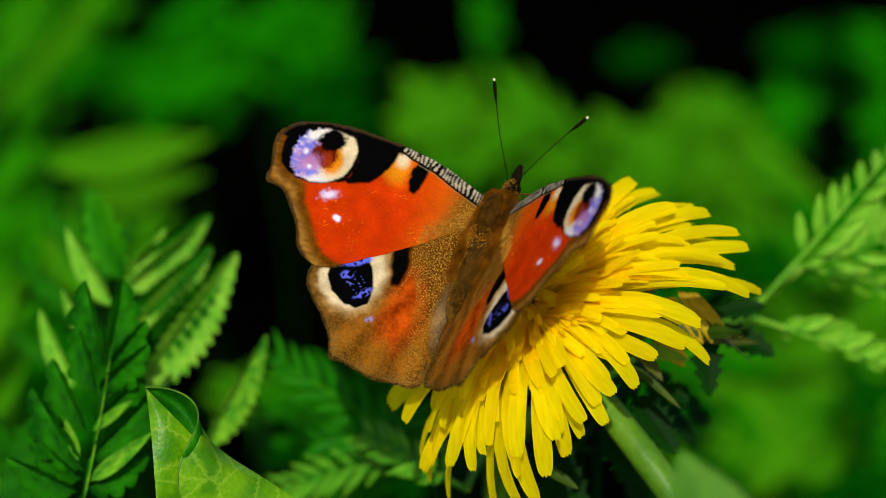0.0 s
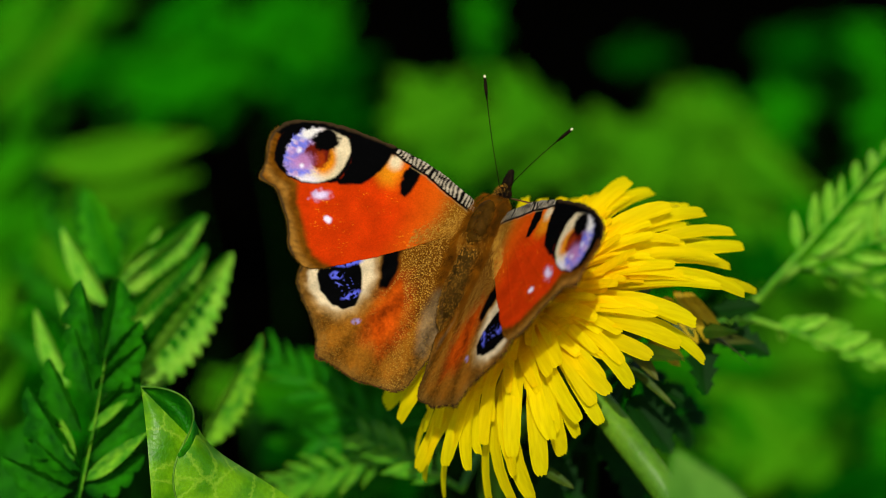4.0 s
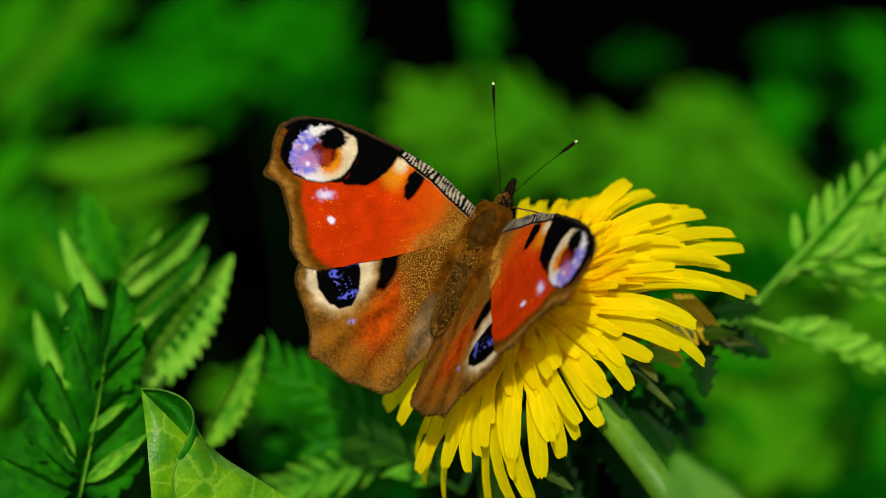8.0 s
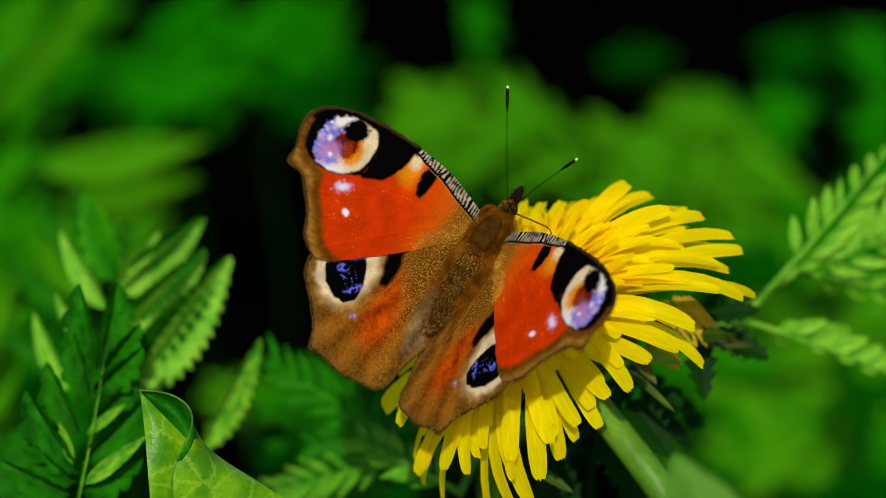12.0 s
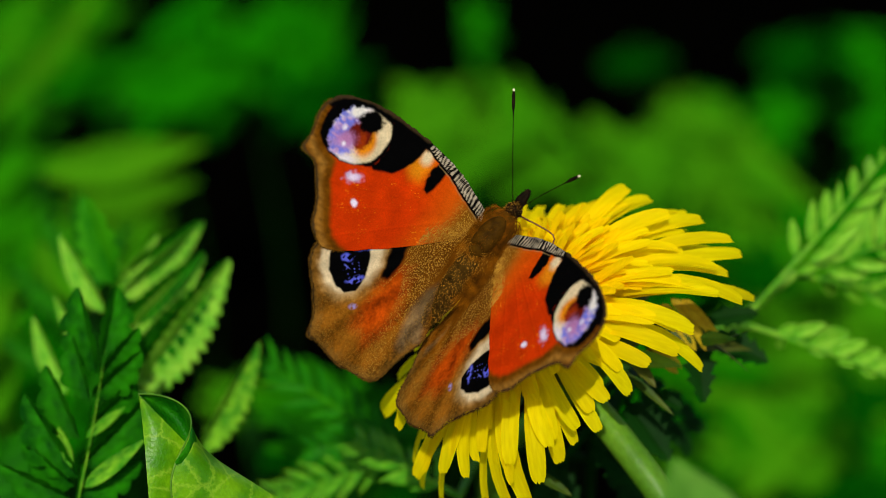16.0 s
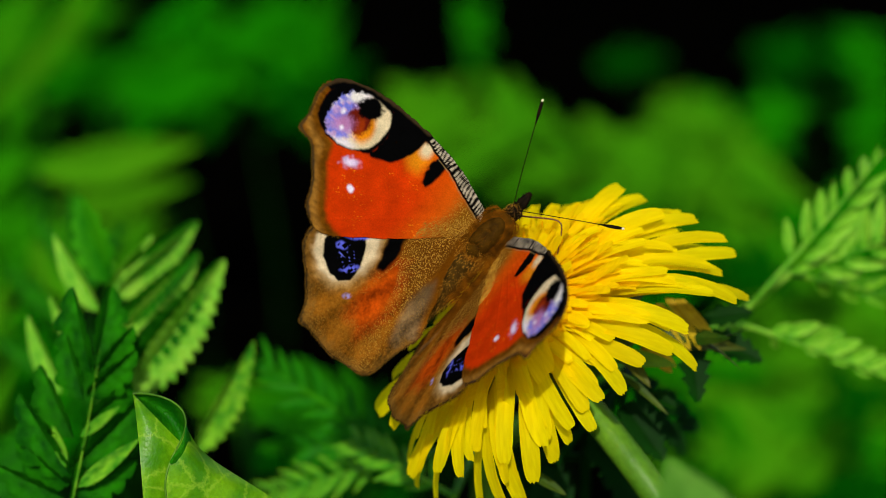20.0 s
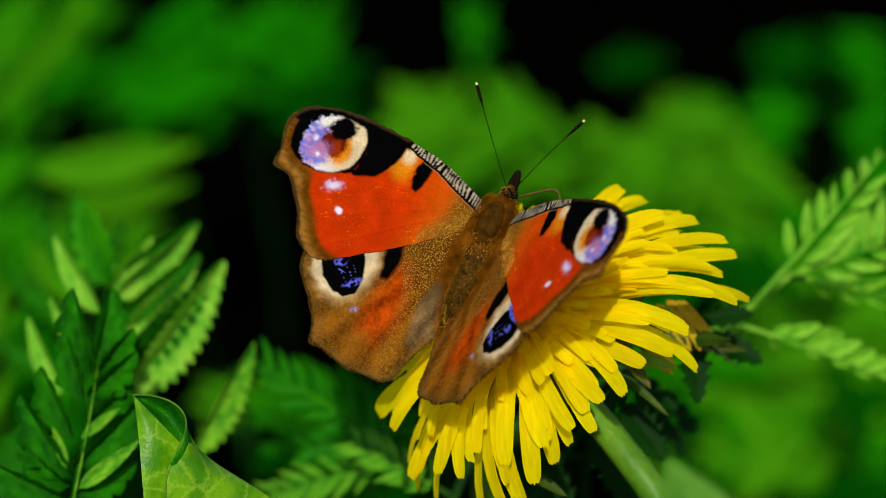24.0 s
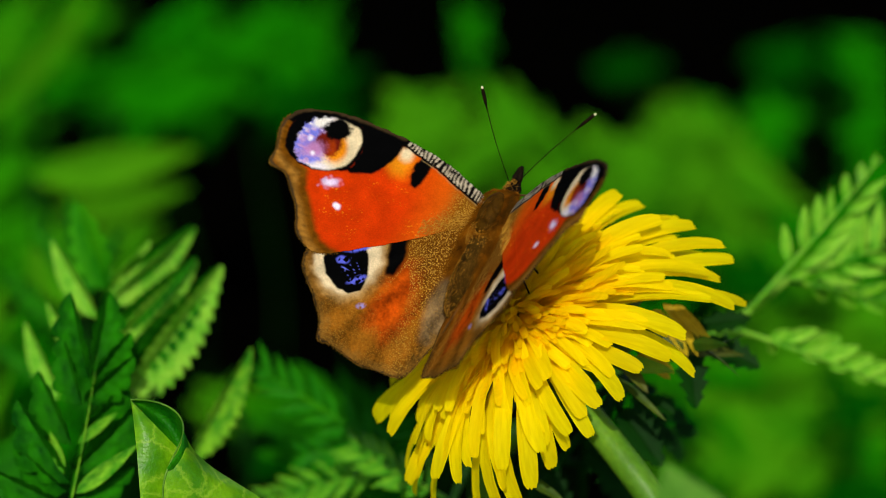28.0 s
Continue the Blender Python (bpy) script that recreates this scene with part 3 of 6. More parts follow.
    eye = over(eye, oval(x, y, 21.4, -4.6, 1.3, 0.5, -20), (0.86, 0.78, 0.8), 0.5)
    eye = over(eye, oval(x, y, 23.5, 1.1, 1.15, 0.8, -35), (0.9, 0.84, 0.74), 0.35)
    eye = over(eye, oval(x, y, 20.5, -1.3, 1.5, 2.1, -20), AMBER, 0.5)
    eye = over(eye, oval(x, y, 21.5, -1.1, 1.7, 1.8, -25) + 0.6 * n1 + 0.3 * fine, WINE, 0.4)
    eye = over(eye, oval(x, y, 21.0, -1.7, 0.7, 1.1, -25) + 0.3 * fine, (0.3, 0.03, 0.003), 0.4)
    eye = over(eye, oval(x, y, 23.0, -2.6, 1.2, 0.8, -30) + 0.4 * fine, (0.5, 0.2, 0.42), 0.7)
    eye = over(eye, oval(x, y, 21.2, 0.95, 1.8, 1.35, -28) + 0.4 * n1 + 0.2 * fine, INK, 0.3)
    for cx, cy, r in ((24.0, -1.5, 0.3), (22.9, -3.3, 0.26)):
        eye = over(eye, oval(x, y, cx, cy, r, r), (0.9, 0.84, 0.93), 0.25)
    col = over(col, disc + (0.35 * n1 + 0.4 * (grains(a, b, 0.22, 12) - 0.5)) * np.clip((a - 21.5) / 3, 0.1, 1), eye, 0.2)
    # black bar, pale spots
    col = over(col, inside(x, y, [(8.1, 2.0), (9.9, 2.3), (10.3, 0.8), (10.2, -1.0), (9.7, -2.1), (9.0, -2.2), (8.5, -1.2), (8.2, 0.4)]) + 0.2 * n1, INK, 0.2)
    col = over(col, oval(x, y, 19.2, -5.95, 1.15, 0.6, -30) + 0.5 * n1, (0.62, 0.42, 0.62), 0.35)
    col = over(col, oval(x, y, 19.2, -5.95, 0.65, 0.34, -30), (0.82, 0.68, 0.84), 0.3)
    col = over(col, oval(x, y, 17.1, -8.45, 0.55, 0.4, 20), (0.88, 0.78, 0.9), 0.18)
    # barred fore edge near the root
    low = np.interp(a, [0, 1.1, 4.3, 7.4, 10.7, 12.6], [-0.9, -0.4, 0.5, 1.65, 2.3, 2.9])
    band = np.maximum(low - b, a - 12.6 + 0.4 * (b - 2.5)) + rough * 0.4
    col = over(col, band - 0.25, INK, 0.1)
    wave = np.sin(2 * math.pi * (a + 0.1 * (b - low) + 0.7 * n2) / 0.52) + 2.0 * n1
    col = over(col, np.maximum(band + 0.05, (0.25 - wave) * 0.2), (0.54, 0.45, 0.3), 0.08)
    col = over(col, np.maximum(np.abs(b - low + 0.34) - 0.03, a - 10) + rough * 0.45, (0.36, 0.24, 0.09), 0.12)
    # darker scalloped edge
    col = over(col, np.maximum(-lead - 0.22, 19.0 - a) + rough, (0.05, 0.03, 0.012), 0.18)
    dust = np.clip((5.3 - a - 0.1 * (b + 4)) / 2.8, 0, 1) * (b < low - 0.6)
    return np.clip(col, 0, 1), dust


def hindwing_pigment(a, b, narrow=0.0):
    n1, n2 = grains(a, b, 0.5, 21) - 0.5, grains(a, b, 1.8, 22) - 0.5
    x, y = a + 0.2 * n1, b + 0.2 * (grains(a, b, 0.5, 23) - 0.5)
    col = np.tile(np.array((0.175, 0.054, 0.002)), (len(a), 1)) * (1.15 + 0.5 * n2)[:, None]
    # lighter outer half
    col = over(col, 17.0 - np.hypot(a + 1, b) + n2, (0.22, 0.077, 0.005), 2.4)
    fan = np.arctan2(a + 2.5, -b + 1.0)
    ray = np.sin(fan * 34 + 2 * n2)
    red = inside(x, y, [(6.6, -8.4), (7.4, -11.4), (8.0, -15.6), (6.9, -18.6), (4.6, -19.2), (2.9, -15.8), (3.6, -11.5), (4.8, -8.6)])
    col = over(col, red + 0.5 * ray * (red > -2), (0.46, 0.06, 0.002), 1.8)
    fold = inside(x, y, [(0.2, -7.6), (-0.4, -9.0), (-1.2, -12.3), (-2.4, -15.2), (-0.8, -18.6), (0.4, -17.4), (1.1, -15.0), (1.6, -12.2), (1.1, -9.2)])
    col = over(col, fold + narrow, ASH, 0.7)
    # black bar, pale ring, eye
    ringed = inside(x, y, [(12.6, -5.6), (17.6, -10.6), (17.9, -13.2), (16.6, -15.2), (14.4, -16.6), (11.7, -16.7), (9.8, -15.3), (8.8, -12.8), (8.5, -10.2), (9.6, -7.3)])
    col = over(col, ringed - 0.5, (0.34, 0.17, 0.035), 1.0)
    col = over(col, ringed + 0.35, (0.76, 0.6, 0.34), 0.75)
    col = over(col, np.maximum(np.abs(ringed) - 0.35, 0) * 1.0 + np.maximum(9.3 - a, 0), (0.42, 0.23, 0.06), 0.5)
    eye = inside(x, y, [(16.1, -11.0), (16.1, -12.7), (14.9, -14.4), (12.7, -15.6), (11.1, -15.6), (9.8, -14.5), (9.9, -12.1), (10.9, -9.9), (12.4, -8.4), (14.6, -8.6)])
    col = over(col, eye, INK, 0.16)
    scatter = grains(a, b, 0.32, 31)
    for cx, cy, rx, ry, tilt in ((13.3, -9.9, 2.2, 0.6, -26), (13.6, -11.9, 0.75, 0.5, -20), (10.9, -13.5, 1.25, 0.45, -45)):
        col = over(col, np.maximum(oval(x, y, cx, cy, rx, ry, tilt), (0.36 - scatter) * 1.5), (0.12, 0.14, 0.74), 0.16)
    col = over(col, np.maximum(oval(x, y, 11.8, -12.4, 1.6, 1.4), (0.86 - scatter) * 2), (0.12, 0.14, 0.6), 0.15)
    bar = inside(x, y, [(9.3, -6.4), (7.2, -5.6), (6.4, -8.6), (6.9, -11.0), (7.9, -11.4), (8.5, -9.5)])
    col = over(col, bar, INK, 0.3)
    col = over(col, np.maximum(oval(x, y, 9.0, -16.4, 0.5, 0.28, -30), (0.35 - scatter)), (0.3, 0.24, 0.5), 0.2)
    edge = inside(a, b, HIND_LINE)
    outer = 15.5 - np.hypot(a, b)
    col = over(col, np.maximum(-edge - 1.1, outer) + n1, (0.17, 0.075, 0.01), 0.7)
    col = over(col, np.maximum(-edge - 0.1, outer) + 0.4 * n1, (0.03, 0.018, 0.007), 0.2)
    dust = np.clip((15.0 - np.hypot(a * 1.05, b * 0.95)) / 3.5, 0, 1) * np.clip((a - 0.6) / 1.2, 0, 1) * np.clip(fold + 0.6, 0.12, 1)
    dust = np.maximum(dust, 0.6 * np.clip((2.2 - np.abs(a - 2.6 - 0.1 * (b + 14))) / 1.5, 0, 1) * (b < -9))
    dust = np.maximum(dust, np.clip((np.hypot(a, b) - 8) / 4, 0, 1) * 0.32 * grains(a, b, 1.1, 64))
    outer_half = np.clip((np.hypot(a, b) - 9) / 3, 0, 1) * np.clip(ringed + 0.6, 0.25, 1)
    col = col * (1 + outer_half * (0.3 * ray + 0.5 * (grains(a, b, 0.28, 61) - 0.5) + 0.3 * (grains(a, b, 0.9, 62) - 0.5)))[:, None]
    base = np.clip((14.0 - np.hypot(a, b)) / 4, 0, 1)[:, None] * (bar > 0.1)[:, None] * (ringed > 0)[:, None]
    col = col * (1 - 0.32 * base)
    return np.clip(col, 0, 1), dust * (red > -0.8) * (eye > 0.5) * (bar > 0.2) * (ringed > 0.1)


def rounded(points, per):
    """A smooth closed line through the points."""
    q = np.array(points, float)
    out = []
    for i in range(len(q)):
        p0, p1, p2, p3 = q[i - 1], q[i], q[(i + 1) % len(q)], q[(i + 2) % len(q)]
        for k in range(per):
            t = k / per
            out.append(0.5 * (2 * p1 + (p2 - p0) * t + (2 * p0 - 5 * p1 + 4 * p2 - p3) * t * t + (3 * p1 - p0 - 3 * p2 + p3) * t ** 3))
    return np.array(out)


def wing_mesh(name, line, middle, pigment, side, low, veins, frayed=0.09):
    """A wing plate with veins in relief: rings round a middle point, a dark underside a hair below."""
    rim = rounded(line, 18)
    rng = np.random.RandomState(5)
    n, rings = len(rim), 96
    ragged = np.interp(np.arange(n), np.arange(0, n, 3), rng.uniform(-frayed, frayed, len(range(0, n, 3))))
    out = rim - np.array(middle)
    rim = rim + out / np.linalg.norm(out, axis=1)[:, None] * ragged[:, None]
    ks = np.linspace(0, 1, rings + 1)[1:] ** 0.8
    top = np.array(middle) + ks[:, None, None] * (rim - np.array(middle))[None]
    flat = np.concatenate([np.array([middle]), top.reshape(-1, 2)])
    a, b = flat[:, 0], flat[:, 1]
    z = low + 0.15 * np.sin(np.clip(a / 28, 0, 1) * math.pi)
    for vx, vy in veins:
        length = math.hypot(vx, vy)
        away = np.abs(a * vy - b * vx) / length
        on = np.clip((a * vx + b * vy) / length / 6 - 0.5, 0, 1)
        z = z + 0.04 * on * np.exp(-(away / 0.18) ** 2) - 0.03 * on * np.exp(-(away / 0.9) ** 2)
    z = z + 0.05 * (grains(a, b, 1.2, 41) - 0.5)
    col, dust = pigment(a, b)
    bottom_rings = 8
    ub = np.array(middle) + np.linspace(0.985, 0, bottom_rings + 1)[:-1][:, None, None] * (rim - np.array(middle))[None]
    uf = np.concatenate([ub.reshape(-1, 2), np.array([middle])])
    zb = low + 0.15 * np.sin(np.clip(uf[:, 0] / 28, 0, 1) * math.pi) - 0.1
    verts = np.concatenate([np.column_stack([a, b, z]), np.column_stack([uf, zb])]) * MM
    verts[:, 0] *= side
    faces = [(0, 1 + k, 1 + (k + 1) % n) for k in range(n)]
    idx = np.arange(n)
    nxt = (idx + 1) % n
    for r in range(rings - 1):
        o = 1 + r * n
        faces += np.column_stack([o + idx, o + n + idx, o + n + nxt, o + nxt]).tolist()
    o = 1 + (rings - 1) * n
    u = 1 + rings * n
    faces += np.column_stack([o + idx, u + idx, u + nxt, o + nxt]).tolist()
    upper = len(faces)
    for r in range(bottom_rings - 1):
        faces += np.column_stack([u + r * n + idx, u + (r + 1) * n + idx, u + (r + 1) * n + nxt, u + r * n + nxt]).tolist()
    last, tip = u + (bottom_rings - 1) * n, len(verts) - 1
    faces += [(last + k, tip, last + (k + 1) % n) for k in range(n)]
    if side < 0:
        faces = [f[::-1] for f in faces]
    me = bpy.data.meshes.new(name)
    me.from_pydata(verts.tolist(), [], faces)
    me.shade_smooth()
    me.materials.append(WING)
    me.materials.append(UNDERWING)
    me.polygons.foreach_set("material_index", [0] * upper + [1] * (len(faces) - upper))
    att = me.color_attributes.new("pigment", "FLOAT_COLOR", "POINT")
    data = np.zeros((len(verts), 4), np.float32)
    data[:len(col), :3], data[:len(col), 3] = col, dust
    data[u:u + n, :3] = col[o:o + n] * 0.9
    att.data.foreach_set("color", data.ravel())
    return me


def fringe_mesh(line, middle, side, low, first, last, seed):
    """Fine cilia along the outer edge of a wing."""
    rng = random.Random(seed)
    rim = rounded(line, 18)
    verts, faces = [], []
    for i in range(first * 18, last * 18):
        for _ in range(2):
            j = min(i + rng.random(), len(rim) - 1.001)
            p = rim[int(j)] + (rim[int(j) + 1] - rim[int(j)]) * (j % 1)
            t = rim[int(j) + 1] - rim[int(j)]
            t = t / (np.linalg.norm(t) + 1e-9)
            out = p - np.array(middle)
            out = out - t * (out @ t)
            out = out / (np.linalg.norm(out) + 1e-9) + t * rng.uniform(-0.7, 0.7)
            ln, w = rng.uniform(0.06, 0.3) * (1.5 if rng.random() < 0.08 else 1), rng.uniform(0.04, 0.09)
            k, z = len(verts), low + rng.uniform(-0.08, 0.04)
            for q, dz in ((p - t * w - out * 0.1, 0), (p + t * w - out * 0.1, 0), (p + out * ln, rng.uniform(-0.1, 0.1))):
                verts.append((side * q[0] * MM, q[1] * MM, (z + dz) * MM))
            faces.append((k, k + 1, k + 2))
    return mesh_from("fringe", verts, faces, FUR)


def hinge(side, fore, raised, swept, twisted):
    """A wing on its hinge: raised above the level, swept forwards and twisted about its length, in degrees."""
    set_back = pose(0, 0, 0) if fore else place(-side * 0.35, -2.8, -0.1, 0, 0, 0)
    return place(side * 2.3, 2.2, 1.2, 0, -side * raised, 0) @ pose(0, 0, 0, twisted) @ set_back @ pose(0, 0, 0, 0, 0, side * swept)


def aim(x, lift, left):
    """An antenna on the head, lifted and turned to the left by degrees."""
    return place(x, 5.9, 0.7, lift, 0, left)


def dip(down):
    """The proboscis under the head, lowered by degrees."""
    return place(0.2, 5.2, -1.1, 11.7, 14.2, 41.0) @ pose(0, 0, 0, 0, 0, -down)


def ball(cx, cy, cz, rx, ry, rz, n=14, m=10):
    verts, faces = [], []
    for i in range(m + 1):
        p = math.pi * i / m
        for k in range(n):
            q = 2 * math.pi * k / n
            verts.append(((cx + rx * math.sin(p) * math.cos(q)) * MM, (cy + ry * math.cos(p)) * MM, (cz + rz * math.sin(p) * math.sin(q)) * MM))
    for i in range(m):
        for k in range(n):
            a, b = i * n + k, i * n + (k + 1) % n
            faces.append((a, b, b + n, a + n))
    return verts, faces


def hairs(count, where, length, lean, seed, width=0.05):
    """Fine hairs as slim blades: where(rng) gives a root and a normal in millimetres."""
    rng = random.Random(seed)
    verts, faces = [], []
    for _ in range(count):
        p, nrm = where(rng)
        d = (nrm + Vector(lean) + Vector((rng.uniform(-0.5, 0.5), rng.uniform(-0.5, 0.5), rng.uniform(-0.3, 0.5)))).normalized()
        s = d.orthogonal().normalized()
        s.rotate(Matrix.Rotation(rng.uniform(0, 6.28), 3, d))
        ln = length * rng.uniform(0.6, 1.3)
        k = len(verts)
        mid = p + d * ln * 0.5 + Vector((0, -0.08, 0.05)) * ln
        end = p + d * ln + Vector((0, -0.3, -0.05)) * ln
        for q in (p - s * width, p + s * width, mid + s * width * 0.7, mid - s * width * 0.7, end):
            verts.append(q * MM)
        faces += [(k, k + 1, k + 2, k + 3), (k + 3, k + 2, k + 4)]
    return verts, faces


def on_ball(cx, cy, cz, rx, ry, rz, zmin=-0.3):
    def where(rng):
        while True:
            v = Vector((rng.gauss(0, 1), rng.gauss(0, 1), rng.gauss(0, 1))).normalized()
            if v.z > zmin:
                return Vector((cx + rx * v.x, cy + ry * v.y, cz + rz * v.z)), Vector((v.x / rx, v.y / ry, v.z / rz)).normalized()
    return where


butterfly = thing("butterfly", Matrix.Translation(spot(6.7, 2.8, 4.9)), "peacock butterfly with red wings and blue eyespots feeding on a dandelion", "butterfly")
FORE_VEINS = [(24, 2.5), (26, 0.5), (27, -2.5), (26, -6), (23, -8.5), (21, -11), (18, -14)]
HIND_VEINS = [(15, -8), (17, -13), (15, -17), (12.5, -21.5), (9, -22.6), (5.5, -23.2), (2, -22.8)]
left_forewing = part("forewing", wing_mesh("forewing", FORE_LINE, (14, -4.5), forewing_pigment, -1, 0.0, FORE_VEINS), butterfly, "red forewing with a blue and cream eyespot")
right_forewing = part("forewing", wing_mesh("forewing", FORE_LINE, (14, -4.5), forewing_pigment, 1, 0.0, FORE_VEINS), butterfly, "red forewing with a blue and cream eyespot")
left_hindwing = part("hindwing", wing_mesh("hindwing", HIND_LINE, (7.5, -12), hindwing_pigment, -1, -0.06, HIND_VEINS, 0.17), butterfly, "brown hindwing with a black and blue eyespot")
right_hindwing = part("hindwing", wing_mesh("hindwing", HIND_LINE, (7.5, -12), lambda a, b: hindwing_pigment(a, b, 1.4), 1, -0.06, HIND_VEINS, 0.17), butterfly, "brown hindwing with a black and blue eyespot")
for wing, line, middle, side, low, first, last in ((left_forewing, FORE_LINE, (14, -4.5), -1, 0.0, 11, 27), (right_forewing, FORE_LINE, (14, -4.5), 1, 0.0, 11, 27),
                                                   (left_hindwing, HIND_LINE, (7.5, -12), -1, -0.06, 4, 29), (right_hindwing, HIND_LINE, (7.5, -12), 1, -0.06, 4, 29)):
    part("fringe", fringe_mesh(line, middle, side, low, first, last, 60 + first + side), wing, "dark frayed fringe", None, "stuff")


def root_scales(count, seed):
    """Short hairs that veil the seam where the wings meet near the body."""
    def where(rng):
        a = 0.8 + 5.4 * rng.random()
        edge = -2.4 - 0.75 * a
        return Vector((a, edge + rng.gauss(0.3, 0.8), 0.12)), Vector((0.35, -0.5, 0.5))
    return hairs(count, where, 0.36, (0.5, -0.6, -0.2), seed, 0.03)


for wing, side in ((left_forewing, -1), (right_forewing, 1)):
    v, f = root_scales(800, 70 + side)
    part("root_dust", mesh_from("root_dust", [(side * p.x, p.y, p.z) for p in v], f, GOLD), wing, "golden brown hairs at the wing root", None, "stuff")
part("thorax", mesh_from("thorax", *joined([ball(0, 0.4, 0.2, 2.4, 4.4, 2.1), ball(0, 1.0, 1.1, 1.9, 2.8, 1.6)]), FUR), butterfly, "furry brown thorax")
part("thorax_fur", mesh_from("thorax_fur", *hairs(9000, on_ball(0, 0.4, 0.3, 2.5, 4.5, 2.1), 0.55, (0, -0.8, 0.0), 1, 0.013), RUST), butterfly, "short rusty brown hairs", None, "stuff")


def back_plate():
    """The bare oval back of the thorax, parted by creases."""
    verts, faces = ball(0, 0.4, 1.75, 1.7, 3.3, 1.6, 64, 56)
    out = []
    for x, y, z in verts:
        a, b = x / MM, y / MM
        sink = 0.34 * math.exp(-(a / 0.13) ** 2) * (-1.2 < b < 2.4) + 0.45 * math.exp(-((b + 1.0 + 0.5 * abs(a)) / 0.17) ** 2) + 0.3 * math.exp(-((b - 1.6 + 0.9 * abs(a)) / 0.15) ** 2)
        out.append((x, y, z - sink * MM * (z > 1.6 * MM)))
    return out, faces


def rim_hairs(count, seed):
    """Hairs that stand round the bare back and lean in over its edge."""
    def where(rng):
        q, out = rng.uniform(0, 2 * math.pi), rng.uniform(0.93, 1.2)
        c, s = math.cos(q), math.sin(q)
        return Vector((1.7 * out * c, 0.4 + 3.2 * out * s, 2.15 - 0.5 * (out - 0.93) / 0.27)), Vector((-0.25 * c, -0.25 * s, 0.8))
    return hairs(count, where, 0.6, (0, -0.9, 0), seed, 0.014)


part("thorax_plate", mesh_from("thorax_plate", *back_plate(), OLIVE), butterfly, "dark olive brown creased back of the thorax")
part("plate_fur", mesh_from("plate_fur", *joined([hairs(260, on_ball(0, 0.4, 1.7, 1.5, 2.7, 1.5, 0.1), 0.4, (0, -1.2, 0), 2, 0.012), rim_hairs(2000, 43)]), RUST), butterfly, "rusty hairs round the back", None, "stuff")
part("collar_fur", mesh_from("collar_fur", *joined([hairs(2600, on_ball(s * 1.6, 0.8, 0.9, 1.1, 3.6, 1.2, -0.1), 0.65, (s * 0.35, -0.8, 0.1), 13 + s, 0.013) for s in (-1, 1)]), RUST), butterfly, "rusty brown hairs along the thorax", None, "stuff")
part("gold_scales", mesh_from("gold_scales", *joined([hairs(1700, on_ball(0, -7, 0.3, 2.05, 7, 1.95, 0.0), 0.16, (0, -1.0, -0.1), 41, 0.034), hairs(700, on_ball(0, -2.2, 0.7, 2.7, 3.0, 2.0, 0.1), 0.22, (0, -1.5, -0.2), 42, 0.035)]), GOLD), butterfly, "gold dust of scales on the back", None, "stuff")
abdomen_line = [(0, -2.0 * MM, 0.2 * MM), (0, -4 * MM, 0.3 * MM), (0, -7 * MM, 0.2 * MM), (0, -10 * MM, -0.2 * MM), (0, -12.5 * MM, -0.7 * MM), (0, -14.2 * MM, -1.1 * MM)]
part("abdomen", mesh_from("abdomen", *tube(abdomen_line, [1.7 * MM, 2.0 * MM, 1.95 * MM, 1.6 * MM, 1.1 * MM, 0.3 * MM], 16), DUSK), butterfly, "dark brown tapering abdomen")
part("abdomen_fur", mesh_from("abdomen_fur", *hairs(4200, on_ball(0, -7, 0.1, 2.0, 7, 1.9), 0.55, (0, -1.2, 0), 3, 0.016), DUSK), butterfly, "", None, "stuff")
part("root_fur", mesh_from("root_fur", *joined([hairs(3200, on_ball(s * 2.2, -3.0, 0.6, 0.9, 4.6, 0.8, 0.0), 1.7, (s * 0.15, -1.6, 0.0), 5 + s, 0.013) for s in (-1, 1)]), RUST), butterfly, "long rusty hairs at the wing roots", None, "stuff")
head = part("head", mesh_from("head", *joined([ball(0, 5.0, 0.0, 1.0, 1.4, 1.05), hairs(700, on_ball(0, 5.0, 0.0, 1.0, 1.4, 1.05), 0.4, (0, 0.4, 0.2), 8, 0.02)]), CHITIN), butterfly, "dark hairy head")
part("head_scales", mesh_from("head_scales", *hairs(260, on_ball(0, 4.9, 0.05, 1.02, 1.5, 1.05, 0.0), 0.45, (0, 0.3, 0.3), 44, 0.028), GOLD), head, "pale brown scales", None, "stuff")
eye_mesh = mesh_from("compound_eye", *ball(0, 0, 0, 0.4, 0.6, 0.6), CHITIN)
for s in (-1, 1):
    part("compound_eye", eye_mesh, head, "", place(s * 0.75, 5.4, 0.1, 0, 0, 0))
    pal = [(s * 0.32 * MM, 5.8 * MM, 0.0), (s * 0.3 * MM, 7.0 * MM, 0.3 * MM), (s * 0.2 * MM, 7.8 * MM, 0.4 * MM), (s * 0.12 * MM, 8.6 * MM, 0.5 * MM)]
    part("palp", mesh_from("palp", *joined([tube(pal, [0.38 * MM, 0.44 * MM, 0.34 * MM, 0.14 * MM], 8), hairs(140, on_ball(s * 0.28, 7.1, 0.3, 0.36, 1.3, 0.36, -1), 0.35, (0, 1.0, 0.3), 9 + s, 0.03)]), CHITIN), butterfly)


def antenna():
    n = 22
    line = [(0, 14.6 * MM * i / n, 0.35 * MM * math.sin(math.pi * i / n)) for i in range(n + 1)]
    radii = [(0.05 if i < 18 else 0.05 + 0.17 * math.sin(math.pi * (i - 17.2) / 5.6)) * MM * (1.12 if i % 2 else 1) for i in range(n + 1)]
    return mesh_from("antenna", *tube(line, radii, 8), CHITIN)


